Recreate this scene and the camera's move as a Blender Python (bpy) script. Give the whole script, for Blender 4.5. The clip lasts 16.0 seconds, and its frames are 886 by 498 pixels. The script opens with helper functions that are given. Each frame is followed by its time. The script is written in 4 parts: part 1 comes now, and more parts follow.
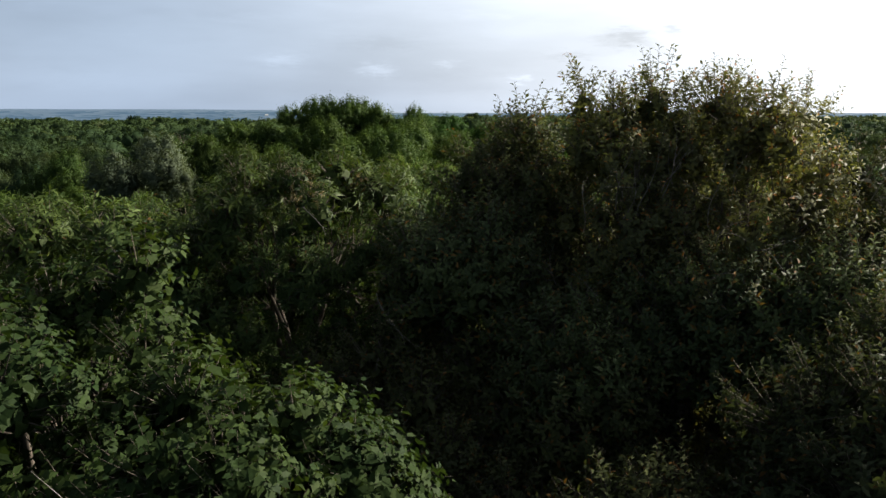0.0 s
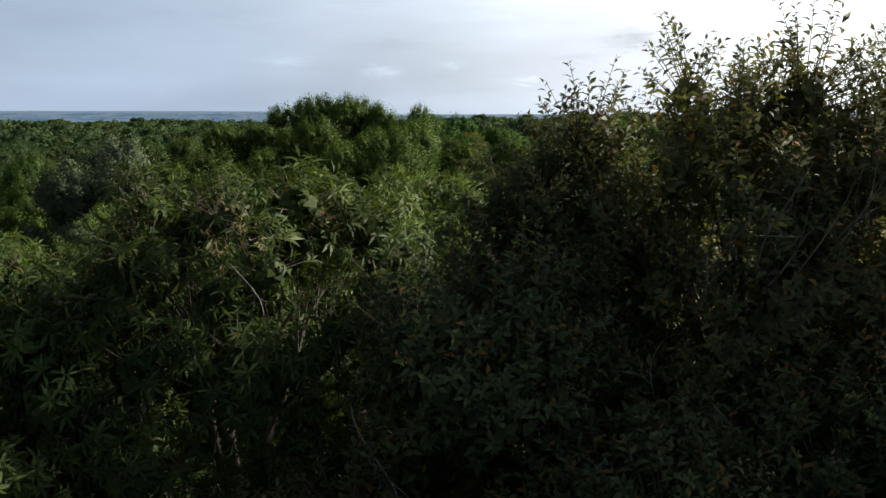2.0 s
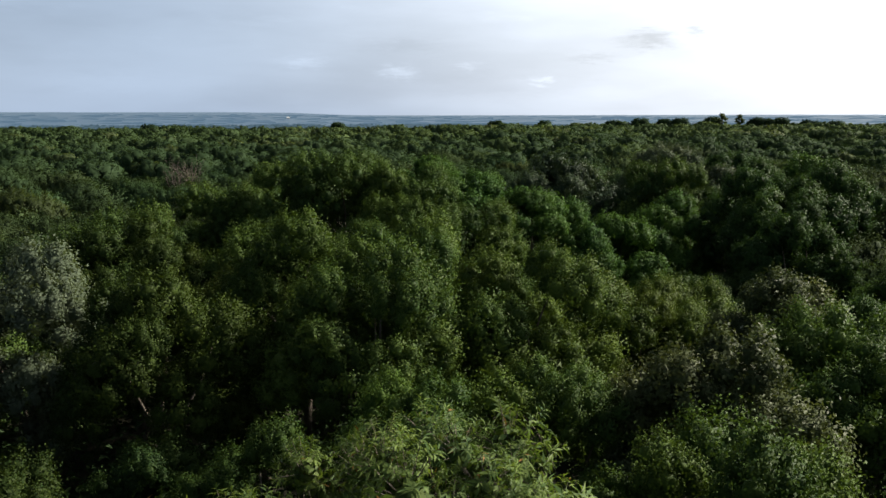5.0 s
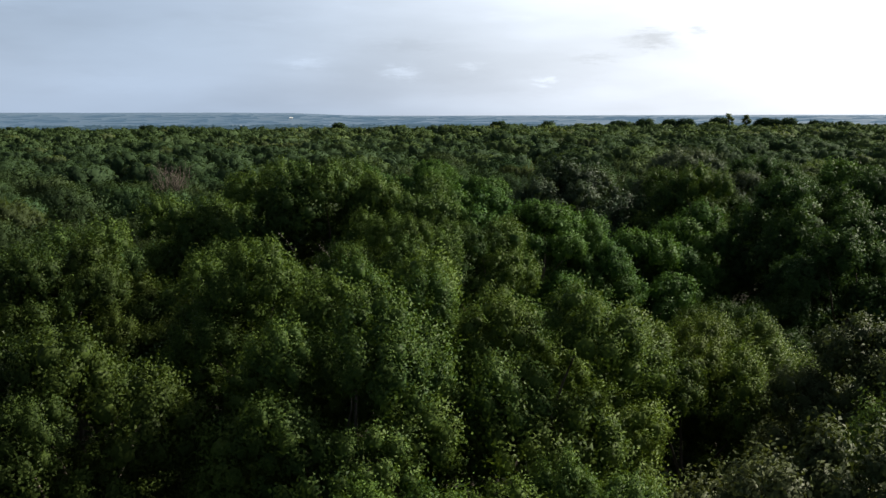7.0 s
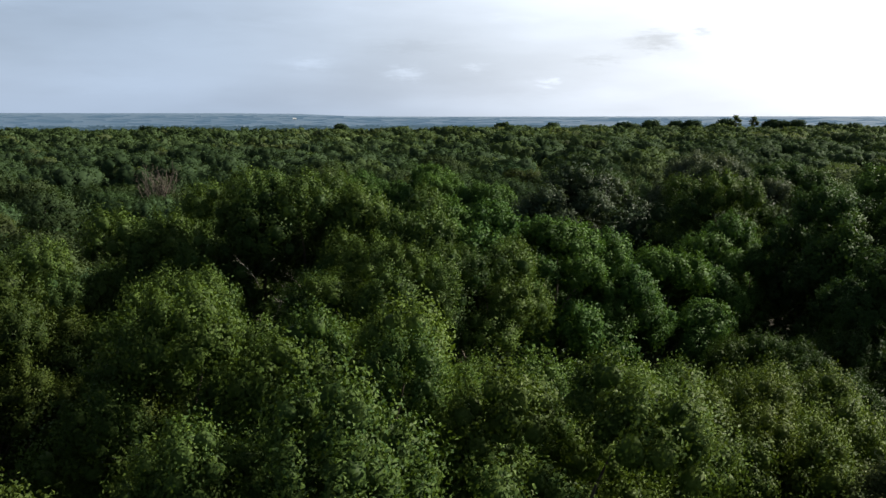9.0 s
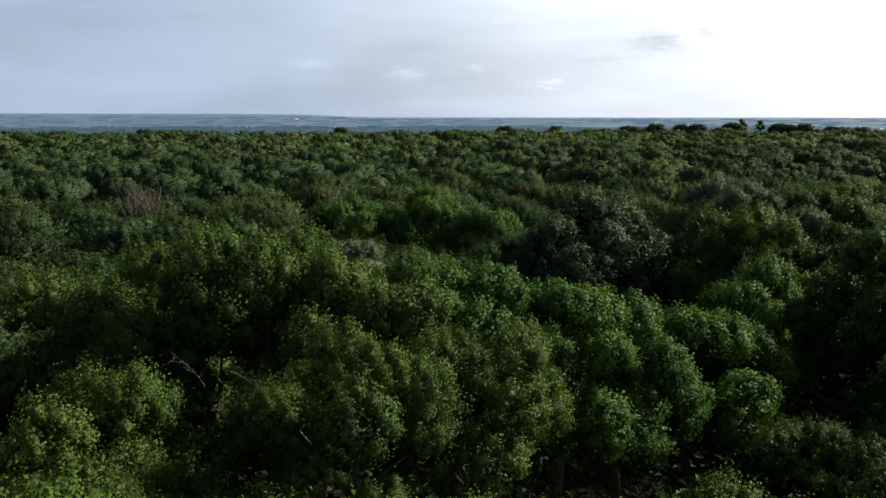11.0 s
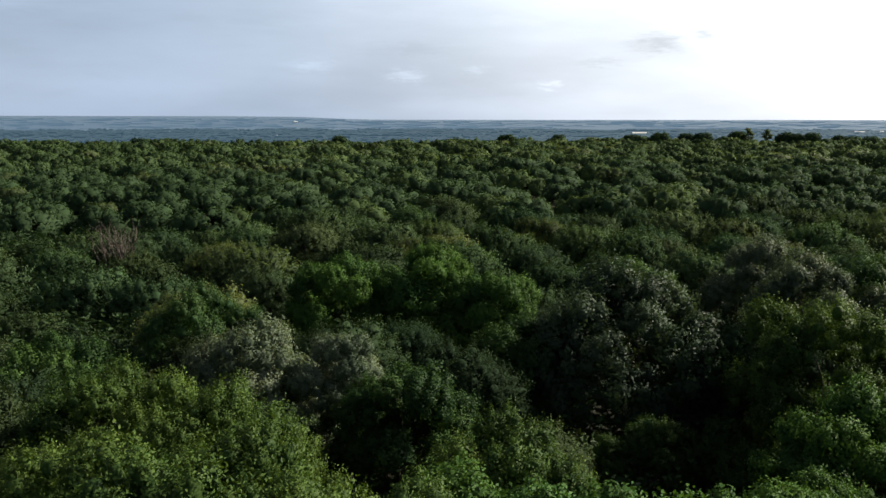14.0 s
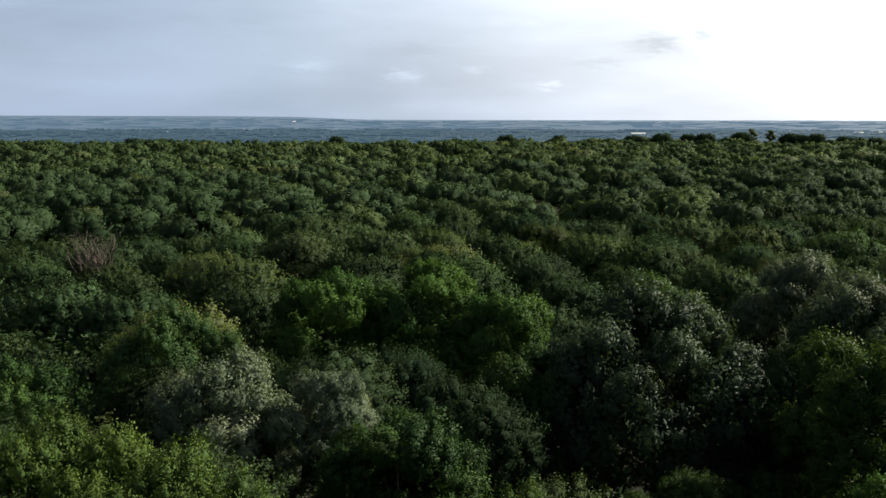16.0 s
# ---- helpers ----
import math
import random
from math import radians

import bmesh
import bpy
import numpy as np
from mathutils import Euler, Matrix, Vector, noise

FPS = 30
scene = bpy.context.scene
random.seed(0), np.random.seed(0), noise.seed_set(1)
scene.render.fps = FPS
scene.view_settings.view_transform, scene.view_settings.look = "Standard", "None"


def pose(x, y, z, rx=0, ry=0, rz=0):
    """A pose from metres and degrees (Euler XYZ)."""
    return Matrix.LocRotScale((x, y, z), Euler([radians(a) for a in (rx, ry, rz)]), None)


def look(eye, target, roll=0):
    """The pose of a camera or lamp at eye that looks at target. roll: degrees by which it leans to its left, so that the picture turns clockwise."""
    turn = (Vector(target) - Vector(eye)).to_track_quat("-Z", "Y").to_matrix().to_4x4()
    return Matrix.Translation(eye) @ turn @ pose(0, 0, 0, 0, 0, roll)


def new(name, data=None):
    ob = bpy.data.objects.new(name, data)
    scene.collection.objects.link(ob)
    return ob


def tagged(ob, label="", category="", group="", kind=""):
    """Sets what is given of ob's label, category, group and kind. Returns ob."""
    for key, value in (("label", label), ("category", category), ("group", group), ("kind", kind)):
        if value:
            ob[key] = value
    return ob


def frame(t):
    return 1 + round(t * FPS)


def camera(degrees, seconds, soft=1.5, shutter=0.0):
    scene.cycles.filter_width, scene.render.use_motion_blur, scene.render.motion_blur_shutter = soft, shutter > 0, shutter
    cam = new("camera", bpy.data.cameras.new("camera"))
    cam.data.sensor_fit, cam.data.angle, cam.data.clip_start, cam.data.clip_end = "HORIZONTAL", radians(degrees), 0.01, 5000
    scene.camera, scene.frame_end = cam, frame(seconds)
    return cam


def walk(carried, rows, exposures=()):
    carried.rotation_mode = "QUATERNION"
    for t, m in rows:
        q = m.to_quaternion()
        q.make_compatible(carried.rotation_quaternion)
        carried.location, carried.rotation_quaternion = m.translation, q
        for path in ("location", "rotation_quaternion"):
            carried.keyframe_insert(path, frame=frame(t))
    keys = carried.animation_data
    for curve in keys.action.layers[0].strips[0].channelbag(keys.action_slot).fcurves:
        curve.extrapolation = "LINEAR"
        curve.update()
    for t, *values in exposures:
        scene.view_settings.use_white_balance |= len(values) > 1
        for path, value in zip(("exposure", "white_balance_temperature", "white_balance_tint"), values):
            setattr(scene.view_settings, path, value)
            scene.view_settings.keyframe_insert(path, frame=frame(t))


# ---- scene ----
cam = camera(53.4, 16.0)
METRES, EYE, TILT, LEAN, TURN = 40.0, 10.0, -8.74, 0.0, 0.0
ROWS = [
    (0.0, 0.0, 0.0, 0.0, 0.0, 0.0, 0.0),
    (0.5, -0.0007, 0.0297, 0.0048, 0.12, 0.03, 0.01),
    (1.0, -0.0012, 0.0593, 0.0088, 0.24, 0.07, -0.02),
    (1.5, -0.0017, 0.0891, 0.0125, 0.32, 0.11, -0.04),
    (2.0, -0.0026, 0.1193, 0.017, 0.42, 0.09, 0.01),
    (2.5, -0.0031, 0.1508, 0.0222, 0.51, 0.08, -0.07),
    (3.0, -0.0049, 0.181, 0.0362, 0.49, 0.13, -0.22),
    (3.5, -0.0067, 0.2093, 0.0591, 0.74, 0.13, -0.09),
    (4.0, -0.0078, 0.2363, 0.0818, 1.08, 0.12, -0.08),
    (6.5, -0.008, 0.3805, 0.1191, 1.49, 0.14, -0.1),
    (7.0, -0.0079, 0.4093, 0.1231, 1.55, 0.14, -0.1),
    (7.5, -0.0074, 0.438, 0.127, 1.62, 0.14, -0.14),
    (8.0, -0.0064, 0.4669, 0.1315, 1.68, 0.16, -0.18),
    (10.5, -0.0032, 0.6143, 0.1697, 1.89, 0.23, -0.29),
    (11.0, -0.0031, 0.6428, 0.1881, 1.91, 0.24, -0.31),
    (11.5, -0.0039, 0.6718, 0.2069, 1.91, 0.26, -0.32),
    (12.0, -0.0058, 0.7, 0.2266, 1.89, 0.27, -0.33),
    (12.5, -0.0083, 0.728, 0.2465, 1.9, 0.29, -0.33),
    (13.0, -0.0112, 0.7556, 0.264, 1.89, 0.31, -0.33),
    (13.5, -0.0143, 0.7846, 0.2734, 1.89, 0.34, -0.33),
    (14.0, -0.0175, 0.8143, 0.2789, 1.87, 0.36, -0.31),
    (14.5, -0.0203, 0.8441, 0.2832, 1.84, 0.39, -0.31),
    (15.0, -0.0221, 0.8738, 0.2877, 1.81, 0.41, -0.35),
    (15.5, -0.0236, 0.9039, 0.2933, 1.79, 0.37, -0.36),
    (16.0, -0.0251, 0.934, 0.2992, 1.77, 0.37, -0.35),
]
walk(cam, [(t, pose(0, 0, EYE, TILT, LEAN, TURN) @ pose(METRES * x, METRES * y, METRES * z, 90 + pitch, roll, yaw)) for t, x, y, z, yaw, pitch, roll in ROWS])

# ---- world and sun ----
SUN_AZ, SUN_EL = 60.0, 33.0          # degrees to the right of straight ahead, degrees up
SUN_DIR = Vector((math.sin(radians(SUN_AZ)) * math.cos(radians(SUN_EL)),
                  math.cos(radians(SUN_AZ)) * math.cos(radians(SUN_EL)), math.sin(radians(SUN_EL))))
VEIL = Vector((0.574, 0.555, 0.602))          # the brightest part of the cloud sheet, below the sun


class Graph:
    """Short hand for node trees."""

    def __init__(self, tree):
        self.tree = tree
        tree.nodes.clear()

    def add(self, kind, settings=None, **inputs):
        n = self.tree.nodes.new(kind)
        settings = settings or {}
        if "operation" in settings:
            n.operation = settings["operation"]
        if "use_clamp" in settings:
            n.use_clamp = settings["use_clamp"]
        if "data_type" in settings:
            n.data_type = settings["data_type"]
        if "blend_type" in settings:
            n.blend_type = settings["blend_type"]
        if "interpolation_type" in settings:
            n.interpolation_type = settings["interpolation_type"]
        if "sky_type" in settings:
            n.sky_type = settings["sky_type"]
        if "sun_disc" in settings:
            n.sun_disc = settings["sun_disc"]
        if "sun_elevation" in settings:
            n.sun_elevation = settings["sun_elevation"]
        if "sun_rotation" in settings:
            n.sun_rotation = settings["sun_rotation"]
        if "air_density" in settings:
            n.air_density = settings["air_density"]
        if "dust_density" in settings:
            n.dust_density = settings["dust_density"]
        for key, value in inputs.items():
            self.put(n, int(key[1:]) if key[0] == "i" and key[1:].isdigit() else key.replace("_", " "), value)
        return n

    def put(self, n, key, value):
        if isinstance(value, bpy.types.NodeSocket):
            self.tree.links.new(value, n.inputs[key])
        else:
            n.inputs[key].default_value = value

    def math(self, op, a, b=0.0, c=0.0, clamp=False):
        return self.add("ShaderNodeMath", {"operation": op, "use_clamp": clamp}, i0=a, i1=b, i2=c).outputs[0]

    def mix(self, f, a, b, blend="MIX"):
        n = self.add("ShaderNodeMix", {"data_type": "RGBA", "blend_type": blend})
        self.put(n, 0, f), self.put(n, 6, a), self.put(n, 7, b)
        return n.outputs[2]

    def noise(self, vec, scale, detail=4.0, rough=0.55):
        return self.add("ShaderNodeTexNoise", None, Vector=vec, Scale=scale, Detail=detail, Roughness=rough).outputs["Fac"]

    def span(self, v, a, b, c=0.0, d=1.0):
        return self.add("ShaderNodeMapRange", {"interpolation_type": "SMOOTHSTEP"}, i0=v, i1=a, i2=b, i3=c, i4=d).outputs[0]


def build_world():
    world = bpy.data.worlds.new("sky")
    world.use_nodes = True
    scene.world = world
    g = Graph(world.node_tree)
    sky = g.add("ShaderNodeTexSky", {"sky_type": "NISHITA", "sun_disc": False, "sun_elevation": radians(SUN_EL),
                                     "sun_rotation": radians(SUN_AZ), "air_density": 1.2, "dust_density": 2.0})
    way = g.add("ShaderNodeTexCoord").outputs["Generated"]
    axis = g.add("ShaderNodeSeparateXYZ", None, Vector=way)
    up = axis.outputs["Z"]
    # thin cloud sheet, brighter round the veiled sun
    near_sun = g.add("ShaderNodeVectorMath", {"operation": "DOT_PRODUCT"}, i0=way, i1=VEIL).outputs["Value"]
    glow = g.span(near_sun, 0.30, 1.22)
    glow2 = g.math("POWER", glow, 1.32)
    flat = g.add("ShaderNodeMapping", None, Vector=way, Scale=(1.0, 1.0, 4.5)).outputs[0]
    soft = g.noise(flat, 2.6, 5.0, 0.5)
    fine = g.noise(flat, 9.0, 6.0, 0.6)
    away = g.span(near_sun, -0.9, 0.32, 0.25, 1.0)
    base = g.mix(glow2, (0.44, 0.55, 0.72, 1), (2.5, 2.5, 2.5, 1))
    away = g.math("MULTIPLY", away, g.span(up, 0.16, 0.75, 1.0, 0.22))
    base = g.mix(1.0, base, g.add("ShaderNodeCombineColor", None, i0=away, i1=away, i2=away).outputs[0], "MULTIPLY")
    tone = g.math("MULTIPLY_ADD", g.span(soft, 0.3, 0.7), 0.26, 0.87)
    puff = g.math("MULTIPLY", g.span(fine, 0.56, 0.74), g.span(up, 0.02, 0.2))
    tone = g.math("MULTIPLY_ADD", puff, 0.12, tone)
    # small clouds low over the horizon: bearing, height, width, thickness in degrees, brightness
    turn = g.math("MULTIPLY", g.math("ARCTAN2", axis.outputs["X"], axis.outputs["Y"]), 57.2958)
    high = g.math("MULTIPLY", g.math("ARCSINE", up), 57.2958)
    rag = g.noise(flat, 38.0, 5.0, 0.65)
    turn = g.math("ADD", turn, g.math("MULTIPLY_ADD", rag, 3.0, -1.5))
    high = g.math("ADD", high, g.math("MULTIPLY_ADD", g.noise(flat, 60.0, 4.0, 0.6), 1.2, -0.6))
    for bearing, lift, wide, thick, change in ((11.6, 4.6, 1.5, 0.55, -0.30), (14.4, 5.1, 0.5, 0.35, -0.22), (8.2, 3.6, 1.6, 0.25, -0.12), (-4.3, 2.75, 1.0, 0.35, 0.24),
                                               (-10.3, 3.3, 1.2, 0.3, 0.16), (0.2, 3.1, 0.8, 0.2, 0.12), (4.8, 2.2, 0.5, 0.25, 0.2), (-4.1, 4.4, 3.0, 0.35, -0.07),
                                               (-26.5, 6.8, 3.0, 0.8, 0.10), (3.0, 1.9, 7.0, 0.7, -0.05), (-21.0, 2.0, 5.0, 0.6, 0.06)):
        e = g.math("ADD", g.math("POWER", g.math("DIVIDE", g.math("SUBTRACT", turn, bearing), wide), 2.0), g.math("POWER", g.math("DIVIDE", g.math("SUBTRACT", high, lift), thick), 2.0))
        tone = g.math("MULTIPLY_ADD", g.math("EXPONENT", g.math("MULTIPLY", e, -1.0)), change, tone)
    cloud = g.mix(1.0, base, g.add("ShaderNodeCombineColor", None, i0=tone, i1=tone, i2=tone).outputs[0], "MULTIPLY")
    blue = g.mix(1.0, sky.outputs[0], (0.09, 0.09, 0.09, 1), "MULTIPLY")
    mixed = g.mix(0.88, blue, cloud)
    back = g.add("ShaderNodeBackground", None, Color=mixed, Strength=1.0)
    g.add("ShaderNodeOutputWorld", None, Surface=back.outputs[0])


build_world()
sun = new("sun", bpy.data.lights.new("sun", "SUN"))
sun.data.energy, sun.data.angle, sun.data.color = 8.8, radians(4), (1.0, 0.92, 0.78)
sun.matrix_world = look(SUN_DIR * 100, (0, 0, 0))


# ---- materials ----
def leaf_material(name, young, old, rough=0.5, through_light=0.22, dead=0.0, spec=0.07, vary=0.35):
    """Leaf: colour by leaf, spray and tree; waxy gloss; light through the blade."""
    m = bpy.data.materials.new(name)
    m.use_nodes = True
    g = Graph(m.node_tree)
    info = g.add("ShaderNodeObjectInfo")
    geo = g.add("ShaderNodeNewGeometry")
    one = geo.outputs["Random Per Island"]
    pos = g.add("ShaderNodeTexCoord").outputs["Object"]
    f = g.math("MULTIPLY_ADD", one, vary, g.math("MULTIPLY", info.outputs["Random"], 1 - vary))
    col = g.mix(f, (*old, 1), (*young, 1))
    if dead:
        col = g.mix(g.math("GREATER_THAN", g.math("FRACT", g.math("MULTIPLY", one, 7.31)), 1 - dead), col, (0.20, 0.105, 0.035, 1))
    blotch = g.span(g.noise(pos, 26.0, 3.0), 0.35, 0.7, 0.82, 1.12)
    col = g.mix(1.0, col, g.add("ShaderNodeCombineColor", None, i0=blotch, i1=blotch, i2=blotch).outputs[0], "MULTIPLY")
    col = g.mix(1.0, col, info.outputs["Color"], "MULTIPLY")
    bump = g.add("ShaderNodeBump", None, Strength=0.25, Distance=0.004, Height=g.noise(pos, 90.0, 2.0))
    skin = g.add("ShaderNodeBsdfPrincipled", None, Base_Color=col, Roughness=rough, Specular_IOR_Level=spec, Normal=bump.outputs[0])
    lit = g.mix(1.0, col, (1.18, 1.2, 0.5, 1), "MULTIPLY")
    glow = g.add("ShaderNodeBsdfTranslucent", None, Color=lit)
    both = g.add("ShaderNodeMixShader", None, i0=through_light, i1=skin.outputs[0], i2=glow.outputs[0])
    g.add("ShaderNodeOutputMaterial", None, Surface=both.outputs[0])
    return m


def rough_material(name, dark, light, scale, rough=0.9, depth=0.01, stretch=(1, 1, 1), glow=None):
    m = bpy.data.materials.new(name)
    m.use_nodes = True
    g = Graph(m.node_tree)
    pos = g.add("ShaderNodeMapping", None, Vector=g.add("ShaderNodeTexCoord").outputs["Object"], Scale=stretch).outputs[0]
    coarse, fine = g.noise(pos, scale, 5.0), g.noise(pos, scale * 9, 4.0)
    f = g.math("MULTIPLY_ADD", coarse, 0.7, g.math("MULTIPLY", fine, 0.3))
    col = g.mix(g.span(f, 0.35, 0.65), (*dark, 1), (*light, 1))
    bump = g.add("ShaderNodeBump", None, Strength=0.6, Distance=depth, Height=f)
    skin = g.add("ShaderNodeBsdfPrincipled", None, Base_Color=col, Roughness=rough, Specular_IOR_Level=0.25, Normal=bump.outputs[0])
    if glow:
        g.put(skin, "Emission Color", (*glow, 1)), g.put(skin, "Emission Strength", 1.0)
    g.add("ShaderNodeOutputMaterial", None, Surface=skin.outputs[0])
    return m


BARK = rough_material("bark", (0.045, 0.036, 0.028), (0.16, 0.135, 0.11), 6.0, stretch=(1, 1, 0.25))
PALE_BARK = rough_material("pale_bark", (0.12, 0.105, 0.09), (0.27, 0.245, 0.215), 9.0, stretch=(1, 1, 0.3))
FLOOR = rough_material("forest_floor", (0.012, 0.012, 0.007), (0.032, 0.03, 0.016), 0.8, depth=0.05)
# far ground and woods: air haze is put into blue base colours and glow
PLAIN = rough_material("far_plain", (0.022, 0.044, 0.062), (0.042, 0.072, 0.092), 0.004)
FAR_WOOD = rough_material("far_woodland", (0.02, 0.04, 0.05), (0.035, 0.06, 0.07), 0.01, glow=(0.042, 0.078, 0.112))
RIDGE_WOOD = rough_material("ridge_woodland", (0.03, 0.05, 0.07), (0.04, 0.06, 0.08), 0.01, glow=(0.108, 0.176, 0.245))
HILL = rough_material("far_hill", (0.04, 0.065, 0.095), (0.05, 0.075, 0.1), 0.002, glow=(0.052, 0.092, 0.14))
WHITEWASH = rough_material("whitewash", (0.68, 0.68, 0.66), (0.8, 0.8, 0.78), 0.2)
SLATE = rough_material("slate", (0.24, 0.28, 0.31), (0.34, 0.38, 0.41), 0.2)
LEAF = {
    "maple": leaf_material("maple_leaf", (0.12, 0.155, 0.045), (0.045, 0.078, 0.03), 0.55, 0.25, 0.0, 0.05, 0.5),
    "chestnut": leaf_material("chestnut_leaf", (0.17, 0.225, 0.065), (0.035, 0.075, 0.032), 0.5, 0.28, 0.012, 0.08, 0.65),
    "sallow": leaf_material("sallow_leaf", (0.125, 0.14, 0.056), (0.05, 0.064, 0.036), 0.45, 0.36, 0.05, 0.05, 0.6),
    "hazel": leaf_material("hazel_leaf", (0.104, 0.16, 0.038), (0.028, 0.064, 0.024), 0.5, 0.22, 0.0, 0.04, 0.55),
    "silver": leaf_material("silver_leaf", (0.125, 0.155, 0.1), (0.042, 0.066, 0.042), 0.5, 0.22, 0.0, 0.05, 0.3),
    "oak": leaf_material("oak_leaf", (0.078, 0.138, 0.036), (0.022, 0.054, 0.023), 0.5, 0.22, 0.0, 0.03, 0.5),
    "dry": leaf_material("dry_leaf", (0.24, 0.20, 0.11), (0.12, 0.085, 0.045), 0.6, 0.15),
}
# far foliage: duller and bluer than near leaves, with some haze in the colour
CANOPY = [leaf_material("oak_canopy", (0.058, 0.09, 0.036), (0.026, 0.05, 0.025), 0.7, 0.2, 0.0, 0.02, 0.12),
          leaf_material("hazel_canopy", (0.064, 0.096, 0.042), (0.03, 0.056, 0.028), 0.7, 0.2, 0.0, 0.02, 0.12),
          leaf_material("pale_canopy", (0.11, 0.14, 0.065), (0.05, 0.075, 0.03), 0.6, 0.4, 0.0, 0.05, 0.2),
          leaf_material("bright_canopy", (0.085, 0.12, 0.045), (0.045, 0.075, 0.03), 0.7, 0.2, 0.0, 0.02, 0.12)]
# undergrowth leaf: the gloom under the canopy is put into its dark colour
SHADE_LEAF = leaf_material("shade_leaf", (0.04, 0.07, 0.026), (0.02, 0.04, 0.016), 0.6, 0.15, 0.0, 0.05)

# ---- mesh tools ----
rng = np.random.default_rng(7)


def unit(v):
    return v / np.maximum(np.linalg.norm(v, axis=-1, keepdims=True), 1e-9)


def raw_mesh(name, verts, faces, materials, slots=None, smooth=False, normals=None):
    me = bpy.data.meshes.new(name)
    me.from_pydata(verts, [], faces)
    for m in materials:
        me.materials.append(m)
    if slots is not None:
        me.polygons.foreach_set("material_index", np.asarray(slots, dtype=np.int32))
    if smooth or normals is not None:
        me.shade_smooth()
    me.update()
    if normals is not None:          # given normals replace the blades' own, so tufts and crowns shade as soft domes
        me.normals_split_custom_set_from_vertices(unit(normals))
    return me


def tube(points, radii, sides=6):
    """Vertices and faces of a tapered stem along the points."""
    p, n = np.asarray(points, float), len(points)
    ahead = unit(np.gradient(p, axis=0))
    side = unit(np.cross(ahead, (0.31, 0.17, 0.93) if abs(ahead[0, 2]) < 0.9 else (0.9, 0.3, 0.1)))
    other = np.cross(ahead, side)
    a = np.arange(sides) * 2 * math.pi / sides
    ring = np.cos(a)[None, :, None] * side[:, None] + np.sin(a)[None, :, None] * other[:, None]
    v = (p[:, None] + ring * np.asarray(radii)[:, None, None]).reshape(-1, 3)
    f = [(i * sides + j, i * sides + (j + 1) % sides, (i + 1) * sides + (j + 1) % sides, (i + 1) * sides + j)
         for i in range(n - 1) for j in range(sides)]
    f.append(tuple(range((n - 1) * sides, n * sides)))
    return v, f


def leaves(base, ahead, top, length, width, fine):
    """Folded leaf blades: vertices and faces. fine: five corners and a drooping tip; otherwise four corners."""
    ahead = unit(ahead)
    side = unit(np.cross(top, ahead))
    top = np.cross(ahead, side)
    ln, wd = length[:, None], width[:, None]
    tip = base + ahead * ln - top * ln * 0.16
    wing = base + ahead * ln * 0.45 + top * wd * 0.22
    left, right = wing + side * wd * 0.5, wing - side * wd * 0.5
    k = len(base)
    if fine:
        mid = base + ahead * ln * 0.5 - top * ln * 0.01
        v = np.stack([base, left, mid, right, tip], 1).reshape(-1, 3)
        f = np.array([[0, 2, 1], [1, 2, 4], [0, 3, 2], [3, 4, 2]])
        step = 5
    else:
        v = np.stack([base, left, right, tip], 1).reshape(-1, 3)
        f = np.array([[0, 3, 1], [0, 2, 3]])
        step = 4
    f = (f[None] + (np.arange(k) * step)[:, None, None]).reshape(-1, 3)
    return v, f


PALM = ((0, 0), (0.06, 0.36), (0.3, 0.33), (0.56, 0.42), (0.7, 0.2), (1, 0), (0.7, -0.2), (0.56, -0.42), (0.3, -0.33), (0.06, -0.36))


def palmate_leaves(base, ahead, top, length, width):
    """Five-lobed leaf blades with a drooping tip: ten corners each."""
    ahead = unit(ahead)
    side = unit(np.cross(top, ahead))
    top = np.cross(ahead, side)
    ln, wd = length[:, None], width[:, None]
    v = np.stack([base + ahead * ln * a + side * wd * b + top * ln * (0.3 * abs(b) - 0.22 * a * a) for a, b in PALM], 1).reshape(-1, 3)
    f = np.array([[0, j + 1, j] for j in range(1, 9)])
    return v, (f[None] + (np.arange(len(base)) * 10)[:, None, None]).reshape(-1, 3)


# kind: leaf length, width, droop of the leaf, upward drive of the shoots, radius of a spray, shoot length,
#       where on the shoot the leaves begin, how far the spray narrows upwards, how flat the leaves lie
KINDS = {
    "maple": (0.098, 0.088, 0.55, 0.40, 0.38, 0.22, 0.2, 0.3, 0.8),
    "chestnut": (0.150, 0.034, 0.55, 0.35, 0.36, 0.22, 0.55, 0.3, 0.9),
    "sallow": (0.104, 0.042, 0.12, 0.8, 0.36, 0.36, 0.12, 0.25, 0.9),
    "hazel": (0.054, 0.031, 0.10, 0.70, 0.34, 0.15, 0.2, 0.5, 0.7),
    "silver": (0.070, 0.036, 0.20, 0.50, 0.36, 0.13, 0.15, 0.3, 0.7),
    "oak": (0.072, 0.042, 0.15, 0.50, 0.36, 0.12, 0.15, 0.4, 0.7),
    "dry": (0.13, 0.030, 0.85, 0.10, 0.30, 0.26, 0.2, 0.3, 0.8),
}


